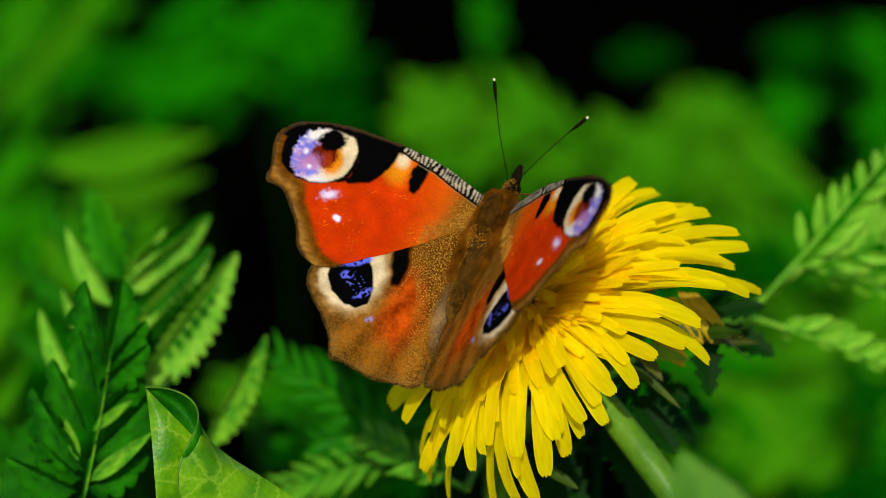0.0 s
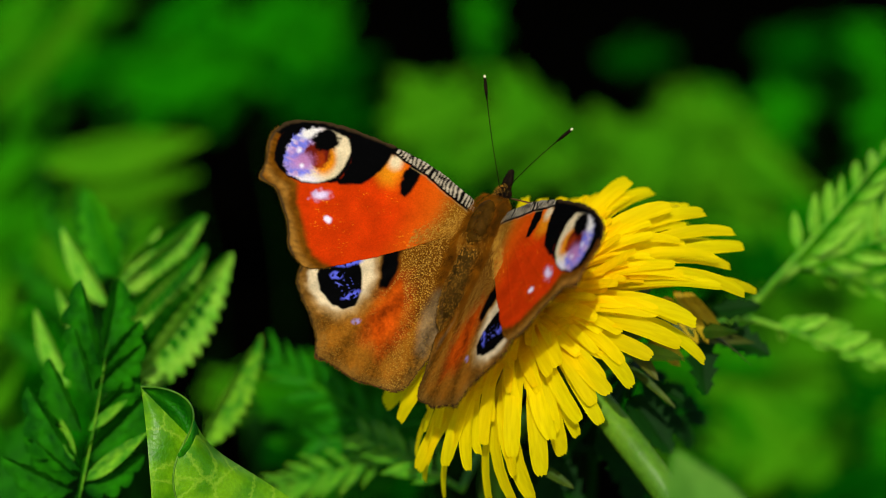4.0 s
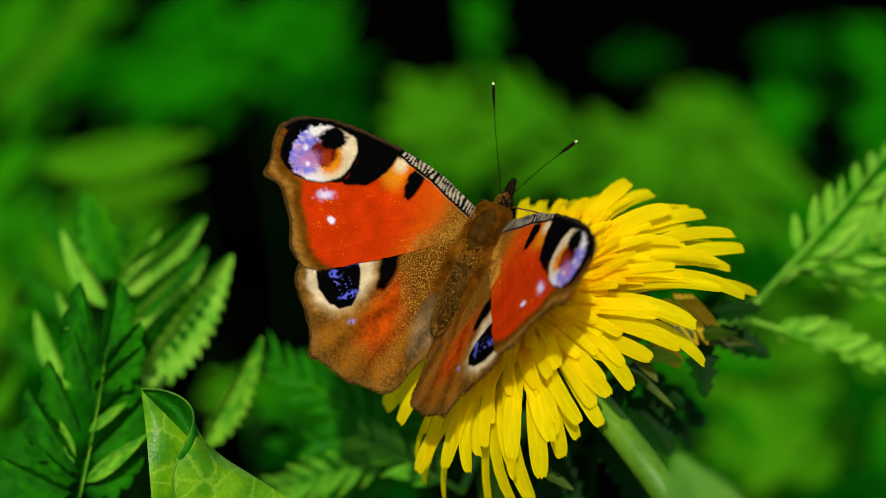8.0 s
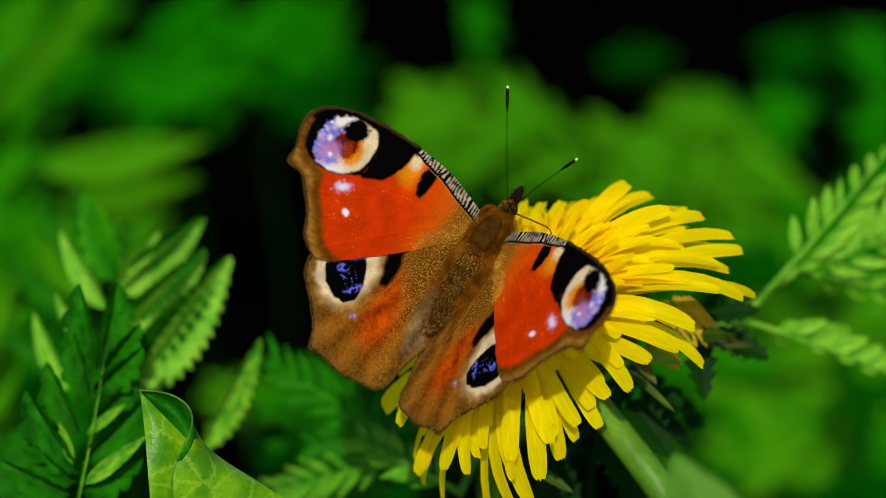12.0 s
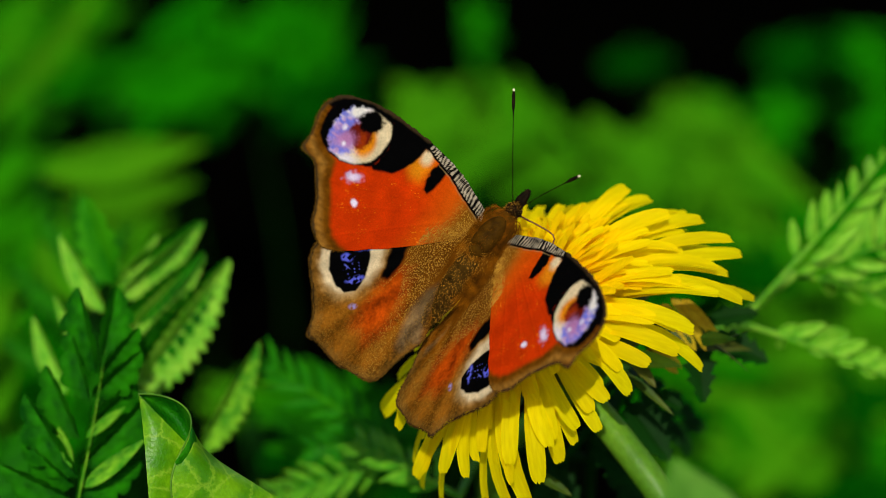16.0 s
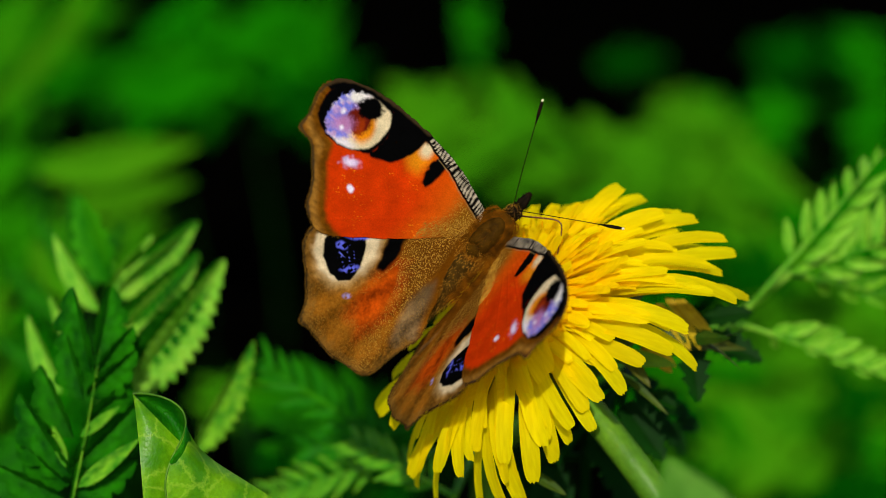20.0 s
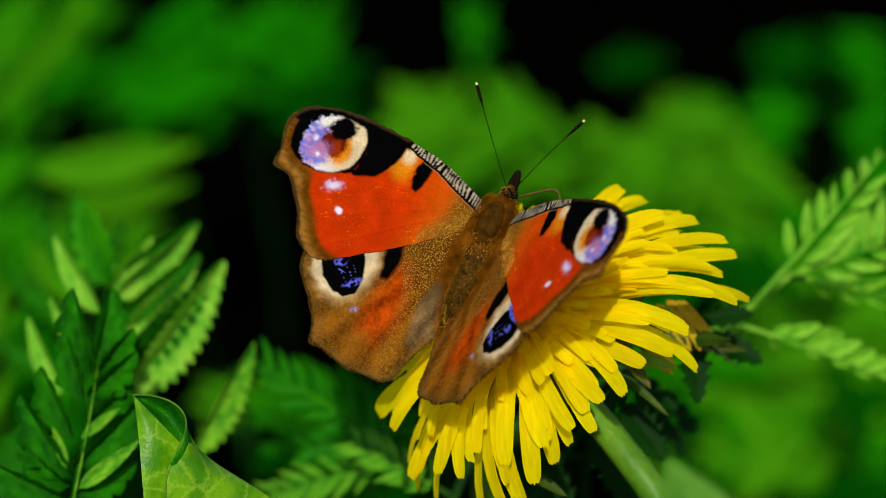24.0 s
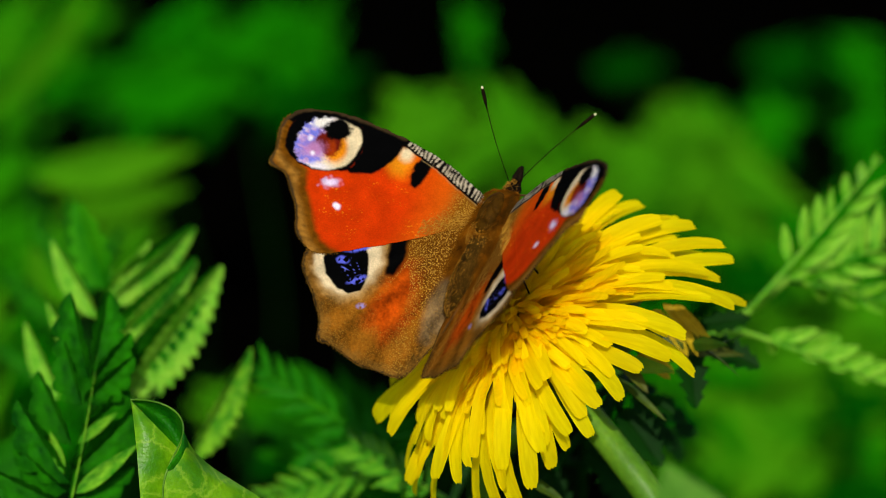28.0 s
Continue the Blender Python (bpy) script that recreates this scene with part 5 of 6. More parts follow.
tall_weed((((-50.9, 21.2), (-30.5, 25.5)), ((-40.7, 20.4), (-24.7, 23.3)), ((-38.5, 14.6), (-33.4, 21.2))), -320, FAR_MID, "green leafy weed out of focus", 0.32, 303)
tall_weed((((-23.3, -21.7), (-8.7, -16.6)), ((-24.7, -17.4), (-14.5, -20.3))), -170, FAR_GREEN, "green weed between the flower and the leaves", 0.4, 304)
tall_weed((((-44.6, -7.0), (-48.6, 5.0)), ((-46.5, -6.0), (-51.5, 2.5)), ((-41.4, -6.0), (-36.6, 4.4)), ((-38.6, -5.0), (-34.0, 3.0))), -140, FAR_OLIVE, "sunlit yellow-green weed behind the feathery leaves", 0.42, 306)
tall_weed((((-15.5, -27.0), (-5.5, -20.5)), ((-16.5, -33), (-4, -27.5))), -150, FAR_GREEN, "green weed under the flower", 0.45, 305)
LABELS = {"far_olive": "sunlit yellow-green weed out of focus", "far_green": "bright green weed out of focus", "far_mid": "green leafy weed out of focus", "far_dark": "weed coloured dark green for shade"}
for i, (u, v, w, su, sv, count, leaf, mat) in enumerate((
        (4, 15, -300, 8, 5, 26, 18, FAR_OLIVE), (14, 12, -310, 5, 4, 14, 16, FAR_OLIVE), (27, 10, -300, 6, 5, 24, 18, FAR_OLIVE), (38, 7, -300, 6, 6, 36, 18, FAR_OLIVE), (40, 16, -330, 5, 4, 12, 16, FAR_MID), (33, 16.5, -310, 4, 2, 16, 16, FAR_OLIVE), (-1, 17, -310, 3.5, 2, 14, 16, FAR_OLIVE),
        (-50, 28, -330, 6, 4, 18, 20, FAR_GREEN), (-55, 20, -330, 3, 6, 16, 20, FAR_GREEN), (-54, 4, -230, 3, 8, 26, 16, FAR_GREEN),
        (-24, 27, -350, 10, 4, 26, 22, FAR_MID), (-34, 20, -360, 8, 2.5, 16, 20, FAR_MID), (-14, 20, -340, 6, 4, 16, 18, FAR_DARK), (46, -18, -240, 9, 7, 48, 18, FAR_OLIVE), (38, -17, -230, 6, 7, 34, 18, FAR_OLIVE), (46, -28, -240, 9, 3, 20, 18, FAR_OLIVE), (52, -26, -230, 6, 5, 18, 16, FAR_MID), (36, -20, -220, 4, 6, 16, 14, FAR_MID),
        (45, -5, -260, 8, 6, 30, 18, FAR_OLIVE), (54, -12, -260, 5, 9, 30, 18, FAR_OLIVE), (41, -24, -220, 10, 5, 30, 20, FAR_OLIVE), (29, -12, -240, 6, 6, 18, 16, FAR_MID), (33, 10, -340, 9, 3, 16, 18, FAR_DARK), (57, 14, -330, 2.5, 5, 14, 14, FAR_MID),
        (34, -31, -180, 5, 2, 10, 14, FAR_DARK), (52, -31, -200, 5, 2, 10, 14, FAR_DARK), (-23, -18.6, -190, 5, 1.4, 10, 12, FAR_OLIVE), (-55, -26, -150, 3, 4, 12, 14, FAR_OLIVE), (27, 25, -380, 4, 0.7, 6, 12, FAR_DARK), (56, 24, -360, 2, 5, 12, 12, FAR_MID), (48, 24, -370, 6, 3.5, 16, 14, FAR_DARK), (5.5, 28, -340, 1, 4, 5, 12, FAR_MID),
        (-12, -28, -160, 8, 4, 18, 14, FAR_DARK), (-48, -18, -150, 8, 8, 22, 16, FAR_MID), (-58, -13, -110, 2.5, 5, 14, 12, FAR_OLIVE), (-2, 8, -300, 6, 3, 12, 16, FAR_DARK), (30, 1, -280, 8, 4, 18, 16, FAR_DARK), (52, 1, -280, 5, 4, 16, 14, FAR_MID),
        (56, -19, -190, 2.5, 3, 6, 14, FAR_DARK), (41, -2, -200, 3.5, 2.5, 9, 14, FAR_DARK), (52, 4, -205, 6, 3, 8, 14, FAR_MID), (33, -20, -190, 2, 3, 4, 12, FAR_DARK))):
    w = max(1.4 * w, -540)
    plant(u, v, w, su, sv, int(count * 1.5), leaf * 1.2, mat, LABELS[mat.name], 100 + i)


def motions():
    """The butterfly shifts on the flower, opens and folds its wings and feels about."""
    walk(butterfly, [(0, place(6.86, 0.07, 353.46, 40, -9.9, -39.2)), (0.5, place(6.64, -0.02, 353.34, 43.1, -9.5, -38.6)), (1, place(6.45, -0.07, 353.25, 44.2, -8.4, -37.5)), (1.5, place(6.35, -0.07, 353.21, 44.6, -7.9, -37.3)), (2, place(6.35, -0.12, 353.07, 45.4, -7.1, -37.3)), (2.5, place(6.17, -0.22, 352.88, 45.9, -6.2, -37.3)), (3, place(6.28, -0.24, 352.78, 44.8, -2.6, -37.2)), (3.5, place(6.21, -0.21, 352.77, 46.1, -3.7, -38.5)), (5.5, place(6.42, -0.41, 352.41, 43.7, -3.1, -42.2)), (6, place(6.43, -0.4, 352.4, 43.2, -2.6, -41.6)), (6.5, place(5.94, -0.48, 352.24, 47.1, 0.5, -36.1)), (7, place(5.64, -0.48, 352.22, 47.6, -0.2, -37.4)), (7.5, place(5.94, -0.58, 352.09, 47, 1, -37.5)), (8, place(6.14, -0.6, 352.07, 45.6, 3, -37.1)), (8.5, place(5.55, -0.46, 352.26, 47.4, 2.7, -34.9)), (9, place(5.85, -0.45, 352.27, 46, 1.6, -38)), (9.5, place(6.11, -0.48, 352.21, 46.1, 4, -38.3)), (10, place(6.26, -0.59, 351.98, 48.1, 7.4, -35.1)), (10.5, place(6.18, -0.49, 352.15, 48.9, 3.5, -40.4)), (11, place(6.41, -0.66, 351.84, 47.4, 15.8, -31.7)), (11.5, place(6.43, -0.65, 351.84, 46.2, 16.8, -34.2)), (12, place(6.29, -0.67, 351.81, 46.5, 17.2, -33.4)), (12.5, place(6.17, -0.64, 351.85, 47.1, 18.9, -31.9)), (14.5, place(6.39, -0.41, 352.23, 46.4, 17.1, -36)), (15, place(6.08, -0.59, 351.95, 47.6, 22.6, -31.5)), (15.5, place(6.89, -0.48, 352.17, 46.6, 23.5, -34.3)), (16, place(6.63, -0.46, 352.21, 46.3, 24.3, -33.5)), (16.5, place(6.54, -0.49, 352.14, 47.2, 25.8, -31.4)), (17, place(6.45, -0.45, 352.19, 49.9, 29.7, -26)), (17.5, place(6.16, -0.37, 352.29, 49.1, 27.4, -28.5)), (18, place(6.28, -0.31, 352.36, 49.3, 26.5, -29.4)), (18.5, place(6.25, -0.32, 352.27, 48, 25.7, -31.4)), (19, place(6.28, -0.35, 352.14, 46.1, 21.5, -38.1)), (19.5, place(6.62, -0.36, 352.13, 45.4, 21.8, -39.4)), (20, place(7.07, -0.4, 352.1, 46.1, 27.6, -36.7)), (20.5, place(7.06, -0.37, 352.25, 45.5, 28.3, -35.4)), (21, place(6.43, -0.44, 352.18, 45.7, 27.7, -33)), (21.5, place(6.05, -0.05, 352.95, 46.7, 17.1, -27.1)), (23.5, place(7.66, 0.18, 353.47, 44.3, 7.5, -27.8)), (24, place(7.85, 0.25, 353.59, 44, 6, -29.8)), (24.5, place(8.61, 0.41, 353.82, 38, 1.9, -35.7)), (25, place(8.27, 0.47, 353.9, 40, -0, -36.6)), (25.5, place(8.07, 0.62, 354.17, 43.7, -1, -33.3)), (26, place(8.17, 0.72, 354.34, 43.5, -4.3, -35.5)), (26.5, place(8.41, 0.99, 354.77, 40.4, -6.6, -35.8)), (27, place(8.95, 1.11, 354.9, 34.9, -9.9, -38.7)), (27.5, place(8.94, 1.18, 354.88, 33.9, -10.2, -38.6)), (28, place(8.7, 1.19, 354.76, 35.5, -10.2, -38.4))])
    walk(left_forewing, [(0, hinge(-1, 1, 35.6, -3.3, 3.5)), (0.5, hinge(-1, 1, 37.9, -3, 3.3)), (1, hinge(-1, 1, 38.1, -3, 3.1)), (1.5, hinge(-1, 1, 36.8, -2.9, 2.9)), (2, hinge(-1, 1, 34.1, -2.7, 3.1)), (2.5, hinge(-1, 1, 35.8, -2.6, 3.4)), (3, hinge(-1, 1, 32.3, -2.5, 4)), (3.5, hinge(-1, 1, 31.2, -1.9, 4.3)), (5.5, hinge(-1, 1, 27.1, -1.6, 4.6)), (6, hinge(-1, 1, 26.8, -1.7, 4.2)), (6.5, hinge(-1, 1, 47, -2.9, 2.7)), (7, hinge(-1, 1, 46.3, -2.9, 1.1)), (7.5, hinge(-1, 1, 45.3, -3.2, 1.6)), (8, hinge(-1, 1, 45.8, -3.6, 2.8)), (8.5, hinge(-1, 1, 47.2, -3, 0.5)), (9, hinge(-1, 1, 45.2, -2.4, -0.3)), (9.5, hinge(-1, 1, 45.7, -2.3, -0.7)), (10, hinge(-1, 1, 48.3, -3.1, -1)), (10.5, hinge(-1, 1, 6.6, -1.7, 2.2)), (11, hinge(-1, 1, 45.5, -3.6, -1.9)), (11.5, hinge(-1, 1, 47.4, -3.7, -2.4)), (12, hinge(-1, 1, 46.1, -3.4, -4.2)), (12.5, hinge(-1, 1, 43.2, -3.1, -5.4)), (14.5, hinge(-1, 1, 38.5, -2.6, -8)), (15, hinge(-1, 1, 40.4, -3, -10.4)), (15.5, hinge(-1, 1, 44.4, -3.2, -6.3)), (16, hinge(-1, 1, 44.1, -3.1, -6.9)), (16.5, hinge(-1, 1, 40.8, -2.8, -7.3)), (17, hinge(-1, 1, 33.7, -2.5, -9.2)), (17.5, hinge(-1, 1, 37.8, -2.3, -10.6)), (18, hinge(-1, 1, 38.5, -2.3, -10.7)), (18.5, hinge(-1, 1, 38.1, -2.3, -11.4)), (19, hinge(-1, 1, 37.5, -1.7, -14.2)), (19.5, hinge(-1, 1, 37.9, -2.2, -13.3)), (20, hinge(-1, 1, 36.5, -2.2, -12.7)), (20.5, hinge(-1, 1, 42.3, -2.6, -11.1)), (21, hinge(-1, 1, 41.6, -2.2, -11.4)), (21.5, hinge(-1, 1, 35.2, -1.7, -1.9)), (23.5, hinge(-1, 1, 40.7, -2.6, 8.9)), (24, hinge(-1, 1, 43.1, -2.4, 9.5)), (24.5, hinge(-1, 1, 42.9, -2, 9.7)), (25, hinge(-1, 1, 45.6, -1.7, 8)), (25.5, hinge(-1, 1, 43, -1.4, 6.9)), (26, hinge(-1, 1, 21.1, -0.5, 3.9)), (26.5, hinge(-1, 1, 24.3, -1.4, 3.3)), (27, hinge(-1, 1, 38.6, -1.7, 3.9)), (27.5, hinge(-1, 1, 39.6, -1.8, 4.5)), (28, hinge(-1, 1, 36.7, -1.5, 4))])
    walk(left_hindwing, [(0, hinge(-1, 0, 35.6, -4.1, 3.5)), (0.5, hinge(-1, 0, 37.9, -3.3, 3.3)), (1, hinge(-1, 0, 38.1, -2.5, 3.1)), (1.5, hinge(-1, 0, 36.8, -2.3, 2.9)), (2, hinge(-1, 0, 34.1, -2, 3.1)), (2.5, hinge(-1, 0, 35.8, -2, 3.4)), (3, hinge(-1, 0, 32.3, -2.1, 4)), (3.5, hinge(-1, 0, 31.2, -1.8, 4.3)), (5.5, hinge(-1, 0, 27.1, -2.1, 4.6)), (6, hinge(-1, 0, 26.8, -2.1, 4.2)), (6.5, hinge(-1, 0, 47, -2.1, 2.7)), (7, hinge(-1, 0, 46.3, -2.3, 1.1)), (7.5, hinge(-1, 0, 45.3, -2.4, 1.6)), (8, hinge(-1, 0, 45.8, -2.5, 2.8)), (8.5, hinge(-1, 0, 47.2, -2.2, 0.5)), (9, hinge(-1, 0, 45.2, -1.9, -0.3)), (9.5, hinge(-1, 0, 45.7, -1.8, -0.7)), (10, hinge(-1, 0, 48.3, -1.8, -1)), (10.5, hinge(-1, 0, 6.6, -2.4, 2.2)), (11, hinge(-1, 0, 45.5, -2.2, -1.9)), (11.5, hinge(-1, 0, 47.4, -2.6, -2.4)), (12, hinge(-1, 0, 46.1, -2.7, -4.2)), (12.5, hinge(-1, 0, 43.2, -2.5, -5.4)), (14.5, hinge(-1, 0, 38.5, -2.1, -8)), (15, hinge(-1, 0, 40.4, -2.3, -10.4)), (15.5, hinge(-1, 0, 44.4, -2.3, -6.3)), (16, hinge(-1, 0, 44.1, -2.2, -6.9)), (16.5, hinge(-1, 0, 40.8, -2.3, -7.3)), (17, hinge(-1, 0, 33.7, -2, -9.2)), (17.5, hinge(-1, 0, 37.8, -2, -10.6)), (18, hinge(-1, 0, 38.5, -2, -10.7)), (18.5, hinge(-1, 0, 38.1, -2, -11.4)), (19, hinge(-1, 0, 37.5, -1.8, -14.2)), (19.5, hinge(-1, 0, 37.9, -1.6, -13.3)), (20, hinge(-1, 0, 36.5, -1.9, -12.7)), (20.5, hinge(-1, 0, 42.3, -2.1, -11.1)), (21, hinge(-1, 0, 41.6, -1.9, -11.4)), (21.5, hinge(-1, 0, 35.2, -0.8, -1.9)), (23.5, hinge(-1, 0, 40.7, -0.4, 8.9)), (24, hinge(-1, 0, 43.1, -0.3, 9.5)), (24.5, hinge(-1, 0, 42.9, 0.2, 9.7)), (25, hinge(-1, 0, 45.6, 0.1, 8)), (25.5, hinge(-1, 0, 43, 0.5, 6.9)), (26, hinge(-1, 0, 21.1, 0.3, 3.9)), (26.5, hinge(-1, 0, 24.3, -0.1, 3.3)), (27, hinge(-1, 0, 38.6, -0.4, 3.9)), (27.5, hinge(-1, 0, 39.6, -0.5, 4.5)), (28, hinge(-1, 0, 36.7, -1, 4))])
    walk(right_forewing, [(0, hinge(1, 1, 29.4, -2.9, -2.3)), (0.5, hinge(1, 1, 30.7, -2.9, -2.6)), (1, hinge(1, 1, 31.2, -3, -2.8)), (1.5, hinge(1, 1, 30.2, -2.9, -2.5)), (2, hinge(1, 1, 29.2, -2.5, -2.5)), (2.5, hinge(1, 1, 31.1, -2.6, -1.9)), (3, hinge(1, 1, 35.3, -2.6, -2.2)), (3.5, hinge(1, 1, 32.1, -2.4, -2)), (5.5, hinge(1, 1, 29.4, -2.3, -1.9)), (6, hinge(1, 1, 29.9, -2.3, -2)), (6.5, hinge(1, 1, 35.6, -2.4, -2.1)), (7, hinge(1, 1, 35.3, -2.7, -0.9)), (7.5, hinge(1, 1, 35.6, -2.7, -1.2)), (8, hinge(1, 1, 38, -2.9, -1.6)), (8.5, hinge(1, 1, 39.4, -3, -1.1)), (9, hinge(1, 1, 40.9, -3.4, -0.2)), (9.5, hinge(1, 1, 41.4, -3, 0.4)), (10, hinge(1, 1, 36.4, -2.5, -0.1)), (10.5, hinge(1, 1, 25.8, -1.9, -0.7)), (11, hinge(1, 1, 41.4, -2.4, -0.8)), (11.5, hinge(1, 1, 40.3, -2.4, -0.2)), (12, hinge(1, 1, 40.4, -2.8, 1.4)), (12.5, hinge(1, 1, 44, -3.1, 2.6)), (14.5, hinge(1, 1, 49.4, -5.1, 5)), (15, hinge(1, 1, 42.6, -4.7, 6.9)), (15.5, hinge(1, 1, 44, -4.3, 5)), (16, hinge(1, 1, 45.5, -4.6, 5.3)), (16.5, hinge(1, 1, 47.3, -4.8, 5.6)), (17, hinge(1, 1, 54.7, -4.9, 5.9)), (17.5, hinge(1, 1, 50.4, -4.9, 7.4)), (18, hinge(1, 1, 49, -4.8, 7.2)), (18.5, hinge(1, 1, 51, -4.8, 6.2)), (19, hinge(1, 1, 56, -5.9, 7.4)), (19.5, hinge(1, 1, 54.4, -5.6, 6.7)), (20, hinge(1, 1, 55.8, -5.3, 6.4)), (20.5, hinge(1, 1, 48.3, -4.4, 6.1)), (21, hinge(1, 1, 48.9, -4.5, 6.2)), (21.5, hinge(1, 1, 53.2, -3.2, 1.7)), (23.5, hinge(1, 1, 42.6, -0, -3.5)), (24, hinge(1, 1, 41.6, 0, -4.1)), (24.5, hinge(1, 1, 41.9, -0.8, -3.3)), (25, hinge(1, 1, 41.5, -1, -2.3)), (25.5, hinge(1, 1, 40.5, -0.7, -2.9)), (26, hinge(1, 1, 29.9, 0.3, -2)), (26.5, hinge(1, 1, 28.9, -0.5, -2.5)), (27, hinge(1, 1, 34, -1.8, -1.5)), (27.5, hinge(1, 1, 34.6, -2, -2)), (28, hinge(1, 1, 33.4, -2.1, -2.3))])
    walk(right_hindwing, [(0, hinge(1, 0, 29.4, -2.9, -2.3)), (0.5, hinge(1, 0, 30.7, -2.1, -2.6)), (1, hinge(1, 0, 31.2, -1, -2.8)), (1.5, hinge(1, 0, 30.2, -1, -2.5)), (2, hinge(1, 0, 29.2, -0.8, -2.5)), (2.5, hinge(1, 0, 31.1, -0.4, -1.9)), (3, hinge(1, 0, 35.3, -0.4, -2.2)), (3.5, hinge(1, 0, 32.1, -0.5, -2)), (5.5, hinge(1, 0, 29.4, -0.5, -1.9)), (6, hinge(1, 0, 29.9, -0.5, -2)), (6.5, hinge(1, 0, 35.6, -0.7, -2.1)), (7, hinge(1, 0, 35.3, -0.7, -0.9)), (7.5, hinge(1, 0, 35.6, -0.9, -1.2)), (8, hinge(1, 0, 38, -1, -1.6)), (8.5, hinge(1, 0, 39.4, -1.3, -1.1)), (9, hinge(1, 0, 40.9, -0.6, -0.2)), (9.5, hinge(1, 0, 41.4, -0.7, 0.4)), (10, hinge(1, 0, 36.4, -1, -0.1)), (10.5, hinge(1, 0, 25.8, -1.1, -0.7)), (11, hinge(1, 0, 41.4, -1.7, -0.8)), (11.5, hinge(1, 0, 40.3, -1.9, -0.2)), (12, hinge(1, 0, 40.4, -2.1, 1.4)), (12.5, hinge(1, 0, 44, -2.6, 2.6)), (14.5, hinge(1, 0, 49.4, -2.5, 5)), (15, hinge(1, 0, 42.6, -3.2, 6.9)), (15.5, hinge(1, 0, 44, -2.8, 5)), (16, hinge(1, 0, 45.5, -2.8, 5.3)), (16.5, hinge(1, 0, 47.3, -2.7, 5.6)), (17, hinge(1, 0, 54.7, -2.8, 5.9)), (17.5, hinge(1, 0, 50.4, -2.9, 7.4)), (18, hinge(1, 0, 49, -3.6, 7.2)), (18.5, hinge(1, 0, 51, -3.5, 6.2)), (19, hinge(1, 0, 56, -2.9, 7.4)), (19.5, hinge(1, 0, 54.4, -2.8, 6.7)), (20, hinge(1, 0, 55.8, -3.2, 6.4)), (20.5, hinge(1, 0, 48.3, -3.2, 6.1)), (21, hinge(1, 0, 48.9, -3, 6.2)), (21.5, hinge(1, 0, 53.2, -1.7, 1.7)), (23.5, hinge(1, 0, 42.6, -1.4, -3.5)), (24, hinge(1, 0, 41.6, -1.2, -4.1)), (24.5, hinge(1, 0, 41.9, -0.5, -3.3)), (25, hinge(1, 0, 41.5, -0.3, -2.3)), (25.5, hinge(1, 0, 40.5, -0.3, -2.9)), (26, hinge(1, 0, 29.9, -1.1, -2)), (26.5, hinge(1, 0, 28.9, -1.6, -2.5)), (27, hinge(1, 0, 34, -1.4, -1.5)), (27.5, hinge(1, 0, 34.6, -1.4, -2)), (28, hinge(1, 0, 33.4, -1.7, -2.3))])
    walk(left_antenna, [(0, aim(-0.55, 53.5, -4.5)), (0.5, aim(-0.55, 48.2, 4.3)), (1, aim(-0.55, 46.5, 7.1)), (1.5, aim(-0.55, 44.5, 7.7)), (2, aim(-0.55, 42.5, 9.5)), (2.5, aim(-0.55, 38.9, 10.3)), (3, aim(-0.55, 38.8, 14)), (3.5, aim(-0.55, 37.2, 14.9)), (5.5, aim(-0.55, 39.7, 12.8)), (6, aim(-0.55, 41.2, 12)), (6.5, aim(-0.55, 31.8, 19.3)), (7, aim(-0.55, 33.5, 15.5)), (7.5, aim(-0.55, 34.2, 17.9)), (8, aim(-0.55, 33.5, 18.7)), (8.5, aim(-0.55, 27.5, 24)), (9, aim(-0.55, 32.4, 21)), (9.5, aim(-0.55, 31.8, 22.3)), (10, aim(-0.55, 18.5, 25.8)), (10.5, aim(-0.55, 23.1, 21.2)), (11, aim(-0.55, 15.4, 30.2)), (11.5, aim(-0.55, 20.2, 29)), (12, aim(-0.55, 15.5, 31.2)), (12.5, aim(-0.55, 14.9, 35.2)), (14.5, aim(-0.55, 20.2, 35)), (15, aim(-0.55, 12.8, 37.3)), (15.5, aim(-0.55, 24.1, 34.3)), (16, aim(-0.55, 19.4, 36.1)), (16.5, aim(-0.55, 16.5, 37.2)), (17, aim(-0.55, 7.7, 42.2)), (17.5, aim(-0.55, 9.5, 41.9)), (18, aim(-0.55, 13.8, 42.4)), (18.5, aim(-0.55, 16.2, 38.7)), (19, aim(-0.55, 20.2, 36)), (19.5, aim(-0.55, 21.9, 32.5)), (20, aim(-0.55, 26.7, 22.6)), (20.5, aim(-0.55, 46.1, -50.7)), (21, aim(-0.55, 34.5, 10.2)), (21.5, aim(-0.55, 30.2, 46.6)), (23.5, aim(-0.55, 42.2, 34.4)), (24, aim(-0.55, 43.3, 32.3)), (24.5, aim(-0.55, 56.2, 23.4)), (25, aim(-0.55, 54.8, 17.9)), (25.5, aim(-0.55, 47.9, 26.8)), (26, aim(-0.55, 49.5, 23)), (26.5, aim(-0.55, 57.6, 15.8)), (27, aim(-0.55, 67.7, -6.5)), (27.5, aim(-0.55, 68.8, -5.4)), (28, aim(-0.55, 66.2, -1.7))])
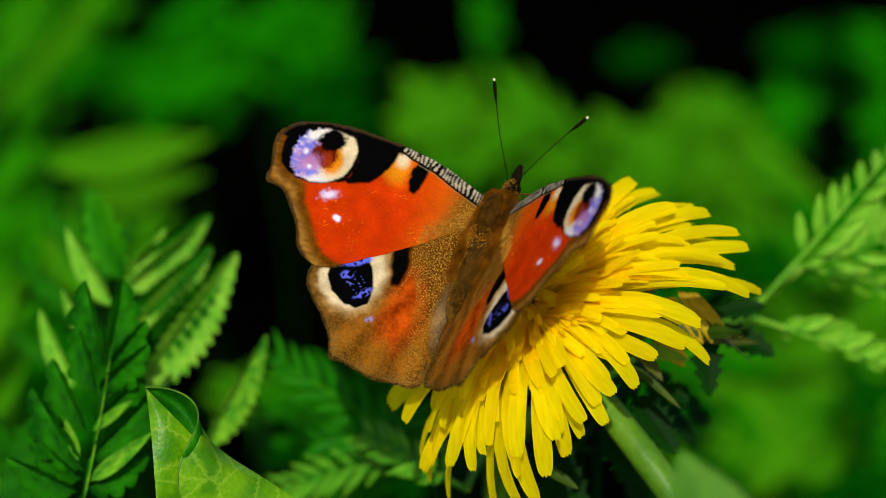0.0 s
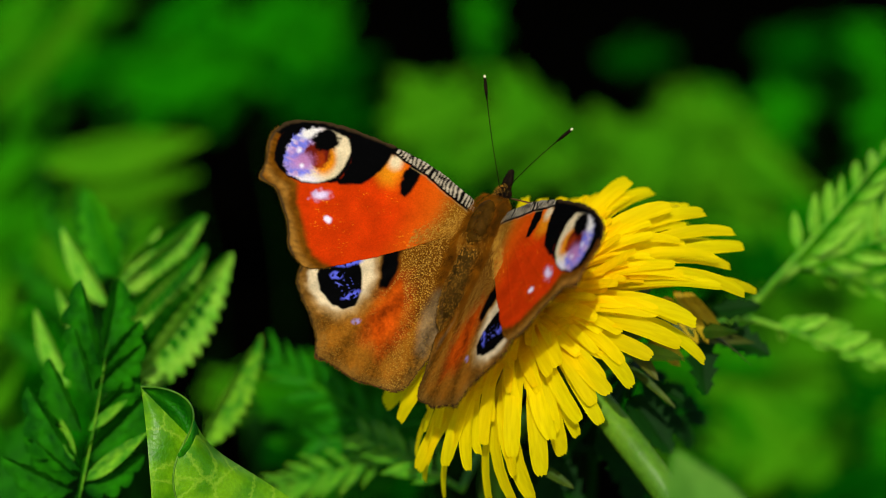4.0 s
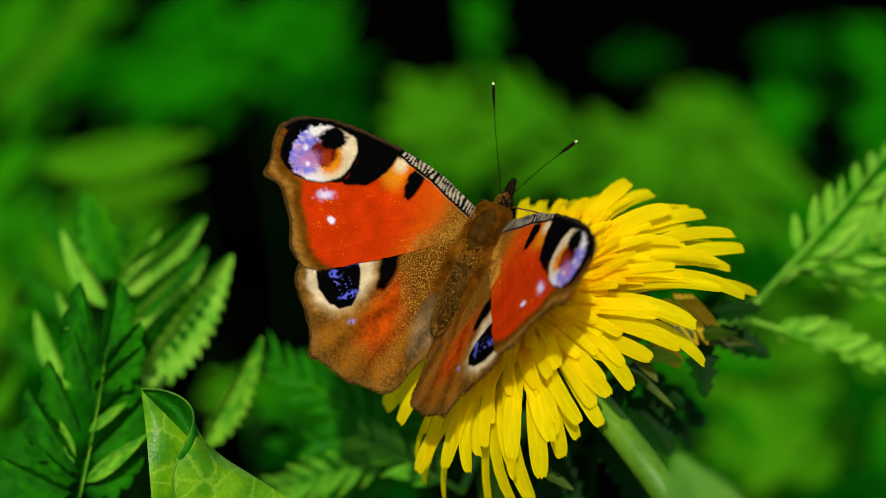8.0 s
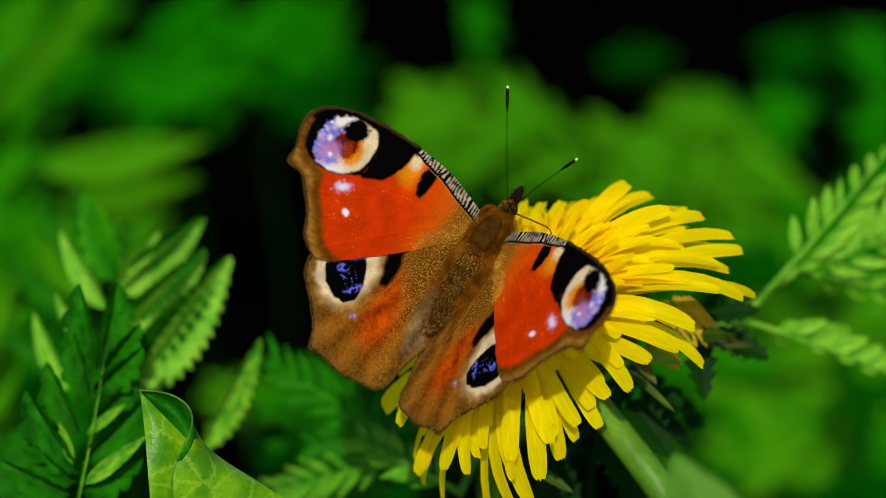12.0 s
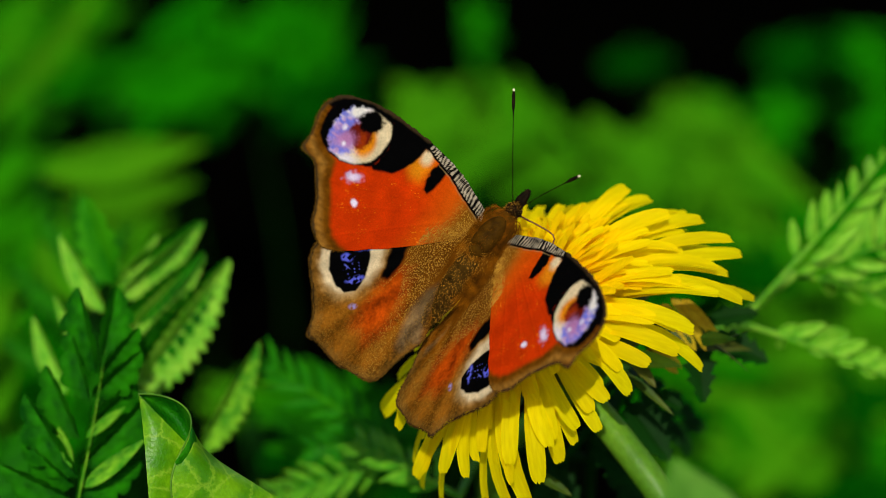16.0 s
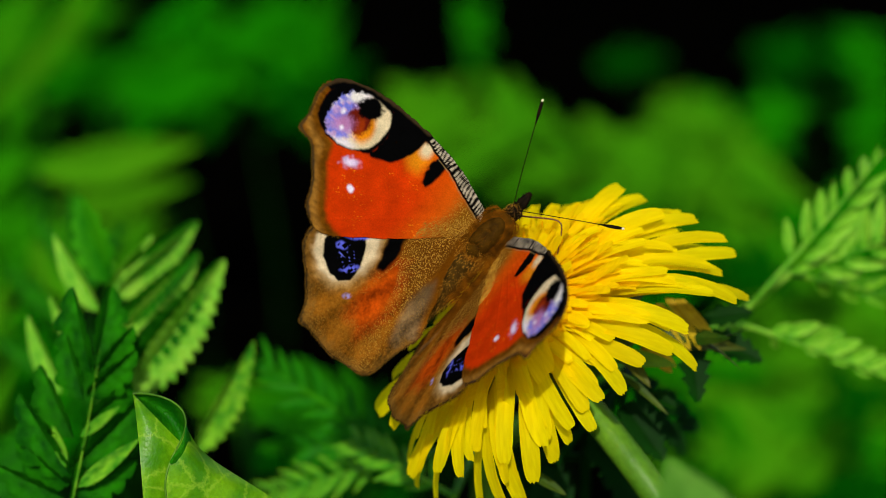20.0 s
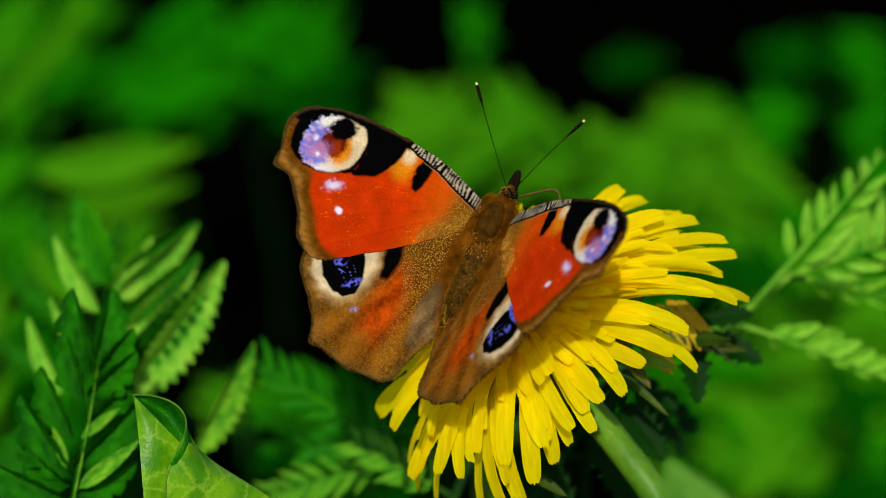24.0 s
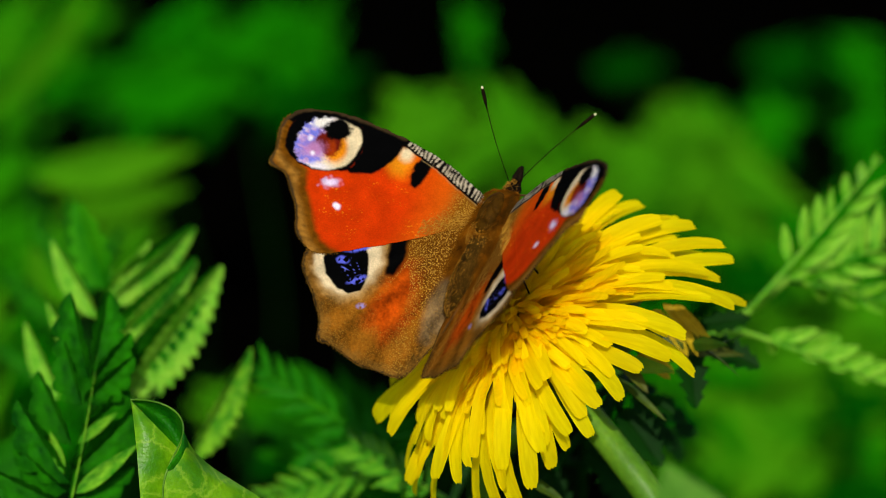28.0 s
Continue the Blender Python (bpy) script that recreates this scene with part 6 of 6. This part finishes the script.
    walk(right_antenna, [(0, aim(0.55, 21.3, -51.9)), (0.5, aim(0.55, 23.3, -50.6)), (1, aim(0.55, 23.9, -49.6)), (1.5, aim(0.55, 22.3, -49.1)), (2, aim(0.55, 24.7, -49.2)), (2.5, aim(0.55, 24.9, -49.7)), (3, aim(0.55, 27.6, -49.1)), (3.5, aim(0.55, 27.6, -49.8)), (5.5, aim(0.55, 23.2, -48.1)), (6, aim(0.55, 23.6, -47.4)), (6.5, aim(0.55, 30.3, -46.8)), (7, aim(0.55, 27.5, -47.6)), (7.5, aim(0.55, 30.5, -46.3)), (8, aim(0.55, 30.6, -46.4)), (8.5, aim(0.55, 36.8, -46.8)), (9, aim(0.55, 33.9, -48.9)), (9.5, aim(0.55, 35.5, -48.3)), (10, aim(0.55, 38.1, -46.6)), (10.5, aim(0.55, 33.1, -49.5)), (11, aim(0.55, 44.1, -38.4)), (11.5, aim(0.55, 43.3, -40.1)), (12, aim(0.55, 44.4, -38.5)), (12.5, aim(0.55, 49.4, -36.3)), (14.5, aim(0.55, 46.5, -45.1)), (15, aim(0.55, 52.9, -42.9)), (15.5, aim(0.55, 52, -41.5)), (16, aim(0.55, 51.2, -39.8)), (16.5, aim(0.55, 53.2, -36.3)), (17, aim(0.55, 60.5, -23.6)), (17.5, aim(0.55, 58.2, -30)), (18, aim(0.55, 57.5, -32)), (18.5, aim(0.55, 56.5, -37)), (19, aim(0.55, 50.9, -49.4)), (19.5, aim(0.55, 47.5, -48.3)), (20, aim(0.55, 15.5, -59.8)), (20.5, aim(0.55, 4, -75.2)), (21, aim(0.55, 39.8, -46.2)), (21.5, aim(0.55, 35.7, -33)), (23.5, aim(0.55, 31.9, -37.4)), (24, aim(0.55, 32.1, -38)), (24.5, aim(0.55, 28.4, -43.2)), (25, aim(0.55, 25.4, -43)), (25.5, aim(0.55, 27.5, -42.3)), (26, aim(0.55, 23.5, -44.3)), (26.5, aim(0.55, 21.6, -45.9)), (27, aim(0.55, 15.8, -47.9)), (27.5, aim(0.55, 18.2, -49.6)), (28, aim(0.55, 18.1, -48.1))])
    walk(proboscis, [(0, dip(40)), (3.5, dip(40)), (8, dip(34)), (11.5, dip(34)), (12.5, dip(30)), (14.5, dip(4)), (15, dip(-2)), (15.5, dip(20)), (16, dip(32)), (16.5, dip(5)), (17, dip(-14)), (17.5, dip(-4)), (18, dip(8)), (18.5, dip(2)), (19, dip(0)), (19.6, dip(22)), (19.8, dip(2)), (20, dip(4)), (20.2, dip(-8)), (20.4, dip(0)), (20.6, dip(14)), (20.8, dip(-2)), (21, dip(-10)), (21.4, dip(-6)), (21.5, dip(-4)), (23.5, dip(6)), (24.5, dip(12)), (26, dip(30)), (28, dip(40))])


motions()
